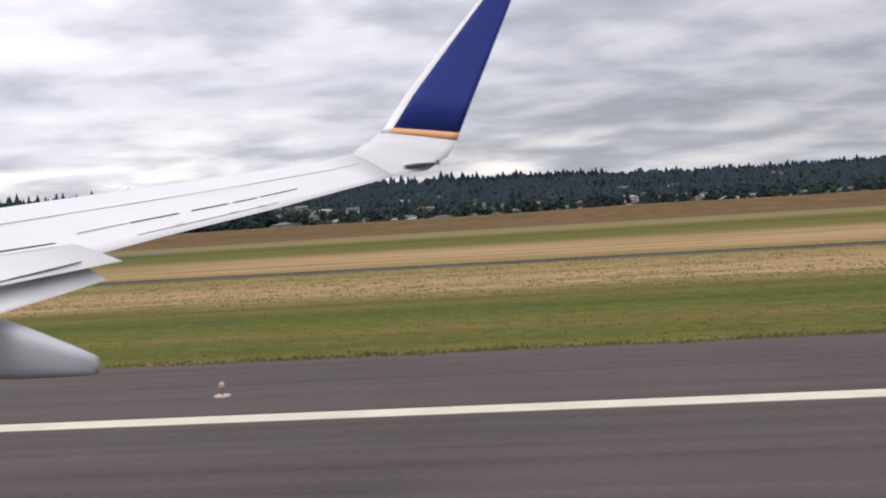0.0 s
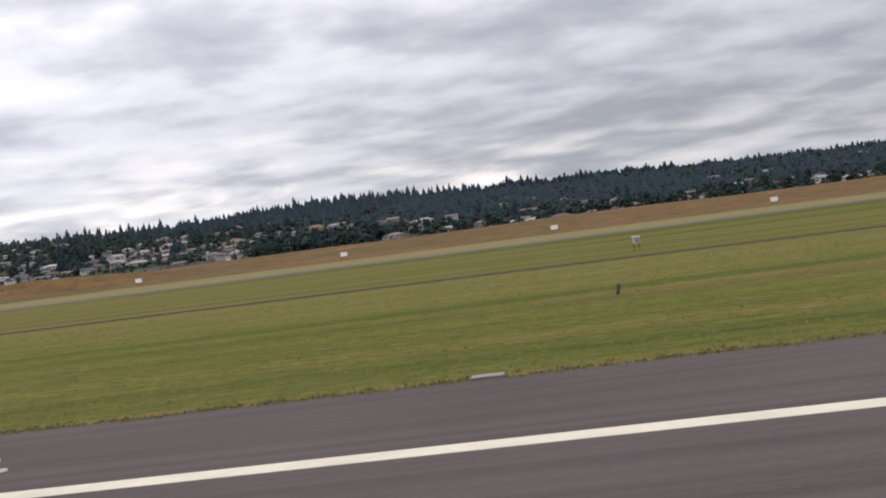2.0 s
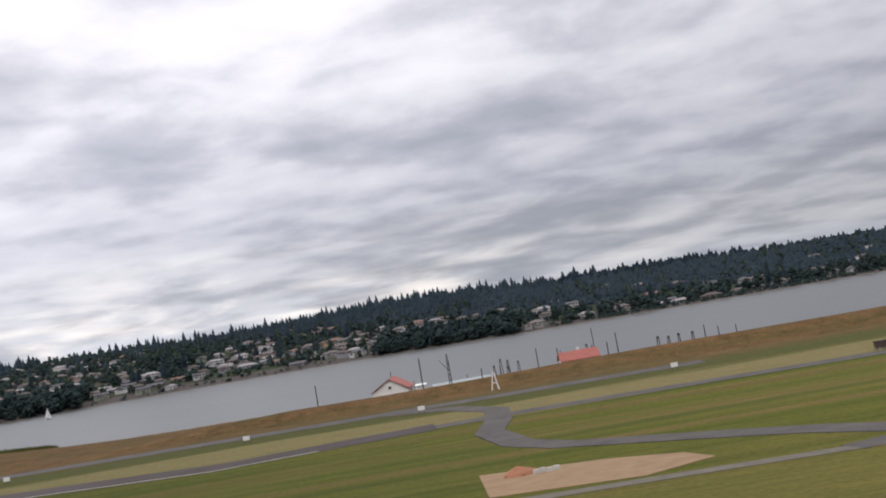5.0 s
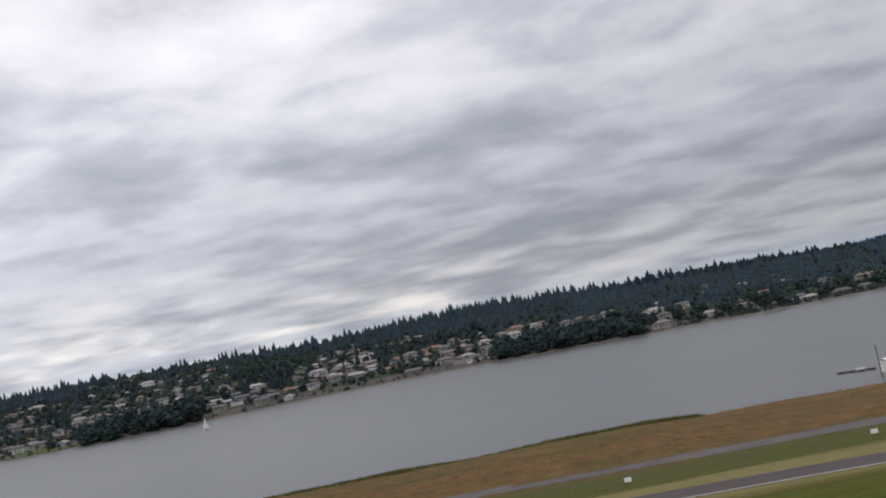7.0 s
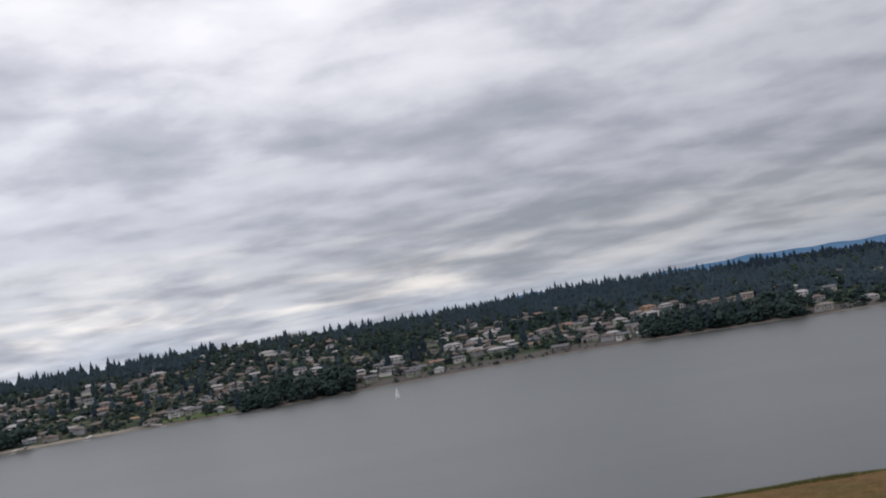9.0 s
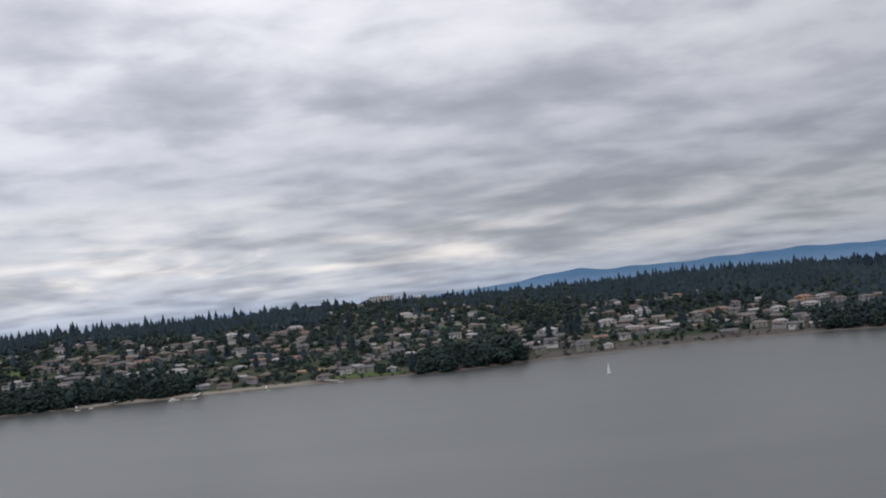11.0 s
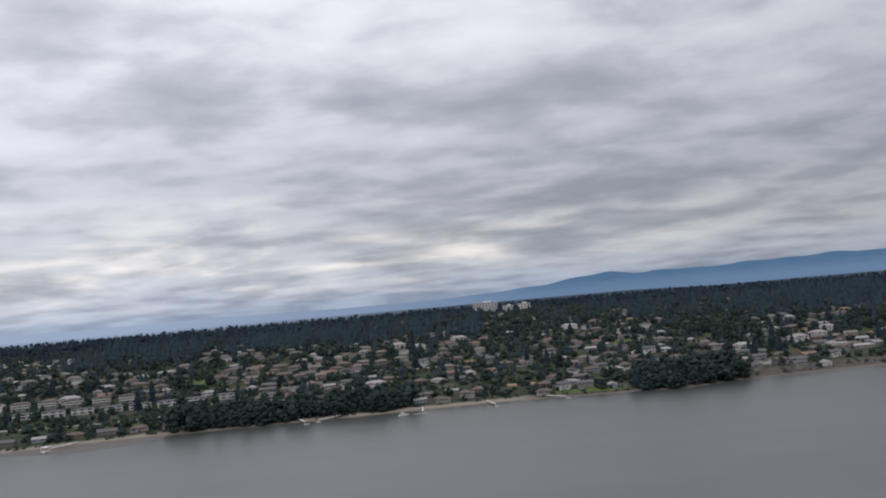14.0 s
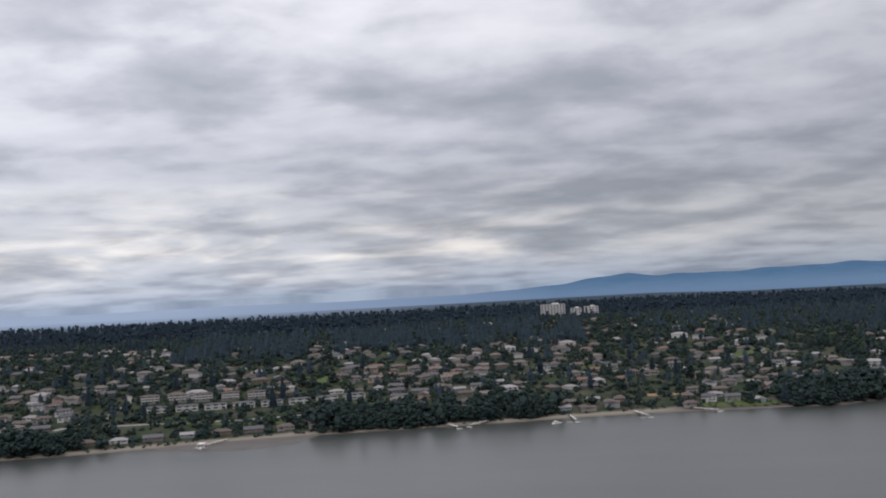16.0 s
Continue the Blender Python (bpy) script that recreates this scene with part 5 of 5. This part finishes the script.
part("canopy", box(0, 0, 5.4, 7, 9, 0.25), "white_paint", gate)
part("hull", box(0, 0, 1.0, 3.0, 8, 1.6, 0.9), "white_paint", gate)

# ---- streets and lawns on the far bank ----
for line, w in [([(-1300, 1165), (-1292, 1230), (-1275, 1300), (-1240, 1380)], 7), ([(-1800, 1085), (-1765, 1130), (-1760, 1200), (-1790, 1290)], 7), ([(-1760, 1098), (-1600, 1128), (-1450, 1180)], 6), ([(-1000, 1290), (-940, 1400), (-900, 1520)], 7),
                ([(-1500, 1330), (-1300, 1345), (-1100, 1360)], 6), ([(-720, 1345), (-560, 1372), (-420, 1390)], 6)]:
    strip("street", "street_grey", line, w, "pale grey street between the houses", "road", 0.35, 1.0)


def lawn(x, y, rx, ry, mat, nm, label):
    pts = [(x + rx * math.cos(a) * (1 + 0.12 * math.sin(3 * a)), y + ry * math.sin(a) * (1 + 0.1 * math.cos(5 * a))) for a in np.linspace(0, 2 * math.pi, 22)[:-1]]
    bm = bmesh.new()
    c = bm.verts.new((x, y, float(land(x, y)) + 0.7))
    ring = [bm.verts.new((px, py, float(land(px, py)) + 0.35)) for px, py in pts]
    for k in range(len(ring)):
        bm.faces.new((c, ring[k], ring[(k + 1) % len(ring)]))
    tagged(part(nm, bm, mat), label, "ground", kind="structure")


for x, y, rx, ry in [(-1038, 1152, 52, 8), (-1545, 1330, 40, 26), (-1470, 1205, 40, 9), (-1600, 1112, 90, 7), (-1050, 1200, 45, 9), (-960, 1420, 40, 25), (-740, 1330, 30, 16), (-1180, 1390, 30, 18), (-700, 1430, 22, 14), (-1330, 1245, 30, 14)]:
    lawn(x, y, rx, ry, "lawn_green", "lawn", "bright green lawn between the houses")
lawn(-1118, 1206, 24, 9, "sand_dirt", "bare_lot", "bare orange-brown building lot by the shore")

# ---- the white hospital-like blocks on the plateau ----
def office(w, d, h, floors, label, x, y, z):
    t = thing("office_block", label, "building", at(x, y, z), "white blocks on the plateau")
    part("wall", box(0, 0, h / 2 - 4, w, d, h + 8), "white_wall", t)
    part("parapet", box(0, 0, h + 0.4, w + 0.6, d + 0.6, 0.9), "concrete", t)
    part("plant_room", box(w * 0.1, 0, h + 2.2, w * 0.3, d * 0.4, 3.2), "white_paint", t)
    cols = max(2, int(w / 7))
    for f in range(floors):
        for c in range(cols):
            part("window", box((c + 0.5) / cols * w - w / 2, -d / 2 - 0.05, (f + 0.55) * h / floors, w / cols * 0.55, 0.2, h / floors * 0.45), "glass_dark", t)


office(60, 24, 27, 6, "tall white slab block with rows of windows", -1195, 2514, 63)
office(26, 20, 13, 3, "low white annex with rows of windows", -1138, 2520, 65)
office(34, 20, 15, 3, "wide white annex with rows of windows", -1100, 2524, 65)

# ---- the wing ----
EYE_Z = 4.13


def airfoil(le, te, up_, thick, c0=0.0, c1=1.0, steps=9):
    """Points round a wing section between two fractions of its chord."""
    le, te, up_ = Vector(le), Vector(te), Vector(up_).normalized()
    chord = te - le
    top, low_ = [], []
    for k in range(steps + 1):
        c = c0 + (c1 - c0) * k / steps
        t = thick * chord.length * (2.6 * math.sqrt(max(c, 0)) * (1 - c) + 0.02)
        p = le + chord * c
        top.append(p + up_ * t * 0.6)
        low_.append(p - up_ * t * 0.4)
    return top + low_[::-1]


def loft(sections):
    bm = bmesh.new()
    rings = [[bm.verts.new(p + Vector((0, 0, EYE_Z))) for p in s] for s in sections]
    for a, b in zip(rings, rings[1:]):
        for k in range(len(a)):
            j = (k + 1) % len(a)
            bm.faces.new((a[k], a[j], b[j], b[k]))
    bm.faces.new(rings[0][::-1])
    bm.faces.new(rings[-1])
    bmesh.ops.recalc_face_normals(bm, faces=bm.faces)
    return bm


wing = thing("aircraft_wing", "white airliner wing with a blue upturned winglet and extended flaps", "aircraft wing", at(0, 0, 0))
UP = (0, 0, 1)
MAIN = [((-8.6, 4.6, -0.31), (-5.0, 4.6, -0.66)), ((-7.2, 7.2, 0.03), (-4.55, 7.2, -0.37)), ((-5.79, 10.1, 0.355), (-4.0, 10.1, -0.05)), ((-4.75, 12.57, 0.62), (-3.5, 12.57, 0.20)), ((-3.50, 14.86, 0.89), (-2.62, 14.86, 0.54)), ((-3.05, 15.49, 1.03), (-2.36, 15.30, 0.63))]
part("wing_skin", loft([airfoil(a, b, UP, 0.055) for a, b in MAIN]), "wing_white", wing, smooth=True)
BLEND = [((-3.05, 15.49, 1.03), (-2.36, 15.30, 0.63), (0, 0, 1)), ((-2.95, 15.66, 1.13), (-1.90, 15.70, 0.70), (0, -0.35, 1)), ((-2.80, 15.85, 1.24), (-1.58, 15.86, 0.90), (0, -0.8, 0.8)), ((-2.66, 15.98, 1.36), (-1.42, 15.98, 1.15), (0, -1, 0.3))]
part("winglet_root", loft([airfoil(a, b, u, 0.04) for a, b, u in BLEND]), "wing_white", wing, smooth=True)
FIN = [((-2.66, 15.98, 1.36), (-1.42, 15.98, 1.15)), ((-2.58, 16.04, 1.45), (-1.38, 16.03, 1.28)), ((-2.24, 16.19, 1.95), (-1.17, 16.19, 1.78)), ((-1.60, 16.42, 2.73), (-0.81, 16.42, 2.6)), ((-0.95, 16.64, 3.50), (-0.45, 16.64, 3.43)), ((-0.68, 16.70, 3.77), (-0.29, 16.70, 3.80))]
side = (0, -1, 0.12)
part("winglet_stripe", loft([airfoil(a, b, side, 0.035, 0.12) for a, b in FIN[:2]]), "stripe_orange", wing, "orange-gold stripe", True)
part("winglet_panel", loft([airfoil(a, b, side, 0.035, 0.12) for a, b in FIN[1:]]), "winglet_blue", wing, "deep blue winglet panel", True)
part("winglet_edge", loft([airfoil(a, b, side, 0.036, 0.0, 0.12) for a, b in FIN]), "edge_white", wing, "bare white leading edge", True)


def surface(s, c, lift_=0.0):
    """A place on the upper skin by span and chord."""
    k = min(len(MAIN) - 2, int(s * (len(MAIN) - 1)))
    f = s * (len(MAIN) - 1) - k
    le = Vector(MAIN[k][0]).lerp(Vector(MAIN[k + 1][0]), f)
    te = Vector(MAIN[k][1]).lerp(Vector(MAIN[k + 1][1]), f)
    ln = (te - le).length
    return le + (te - le) * c + Vector((0, 0, 0.055 * ln * 0.6 * (2.6 * math.sqrt(c) * (1 - c) + 0.02) + lift_ + EYE_Z))


def seam(s0, s1, c, width, mat, name):
    bm = bmesh.new()
    rows_s = []
    for k in range(7):
        s = s0 + (s1 - s0) * k / 6
        a, b = surface(s, c, 0.003), surface(s, min(1.0, c + width), 0.003)
        rows_s.append([bm.verts.new(p) for p in (a, b, b + Vector((0, 0, 0.006)), a + Vector((0, 0, 0.006)))])
    for a, b in zip(rows_s, rows_s[1:]):
        for k in range(4):
            bm.faces.new((a[k], a[(k + 1) % 4], b[(k + 1) % 4], b[k]))
    bmesh.ops.recalc_face_normals(bm, faces=bm.faces)
    part(name, bm, mat, wing)


seam(0.1, 0.93, 0.42, 0.006, "seam_grey", "skin_seam")
seam(0.356, 0.408, 0.73, 0.006, "seam_grey", "spoiler_gap")
for s0, s1 in ((0.412, 0.480), (0.500, 0.560), (0.570, 0.612), (0.618, 0.680)):
    seam(s0, s1, 0.73, 0.011, "seam_dark", "spoiler_gap")
seam(0.385, 0.62, 0.91, 0.006, "seam_grey", "tab_seam")
for s0 in (0.44, 0.53, 0.585):
    seam(s0, s0 + 0.012, 0.895, 0.022, "seam_grey", "tab_hinge")


def slab_between(a, b, c, d, thick):
    """A flap: a rounded slab between its front edge a-b and rear edge d-c."""
    return loft([airfoil(a, d, UP, thick), airfoil(Vector(a).lerp(Vector(b), 0.5), Vector(d).lerp(Vector(c), 0.5), UP, thick), airfoil(b, c, UP, thick)])


fl = part("fore_flap", slab_between((-4.70, 5.8, -0.20), (-4.30, 8.65, -0.06), (-3.95, 8.9, -0.25), (-4.18, 5.8, -0.38), 0.04), "wing_white", wing, "extended white flap", True)
part("flap_gap", tube((-4.72, 5.75, EYE_Z - 0.185), (-4.36, 8.45, EYE_Z - 0.045), 0.011, 0.008, 6), "seam_dark", wing, "dark gap ahead of the flap")
part("flap_gap", tube((-4.20, 5.75, EYE_Z - 0.40), (-4.06, 8.30, EYE_Z - 0.22), 0.011, 0.008, 6), "seam_dark", wing, "dark gap between the two flaps")
part("flap_track", box(-4.2, 7.9, EYE_Z - 0.30, 0.12, 0.25, 0.10), "seam_dark", fl)
part("aft_flap", slab_between((-4.32, 5.8, -0.46), (-4.12, 8.42, -0.24), (-3.94, 8.52, -0.40), (-4.05, 5.8, -0.60), 0.05), "wing_white", wing, "drooped white trailing flap", True)
bm = bmesh.new()
rings_ = []
for f in (0.0, 0.2, 0.45, 0.7, 0.9, 1.0):
    cx, cz = -5.2 + 1.78 * f, -0.62 - 0.34 * f
    ry, rz = 0.23 * (1 - 0.72 * f ** 2), 0.34 * (1 - 0.80 * f ** 1.6)
    rings_.append([bm.verts.new((cx, 7.11 + ry * math.copysign(abs(math.cos(q)) ** 0.55, math.cos(q)), EYE_Z + cz + 0.04 * (1 - f) + rz * math.copysign(abs(math.sin(q)) ** 0.7, math.sin(q)))) for q in np.linspace(0, 2 * math.pi, 25)[:-1]])
for a, b in zip(rings_, rings_[1:]):
    for k in range(24):
        bm.faces.new((a[k], a[(k + 1) % 24], b[(k + 1) % 24], b[k]))
bm.faces.new(rings_[0][::-1])
bm.faces.new(rings_[-1])
bmesh.ops.recalc_face_normals(bm, faces=bm.faces)
part("flap_fairing", bm, "wing_grey", wing, "smooth grey canoe fairing", True)
lampb = part("tip_light", loft([airfoil((-2.25, 15.50, 0.78), (-1.73, 15.58, 0.80), UP, 0.06), airfoil((-2.2, 15.70, 0.80), (-1.72, 15.78, 0.82), UP, 0.06)]), "seam_dark", wing, "dark tail light housing")
part("lens", box(-1.71, 15.62, EYE_Z + 0.81, 0.04, 0.12, 0.07), "rust_roof", lampb)
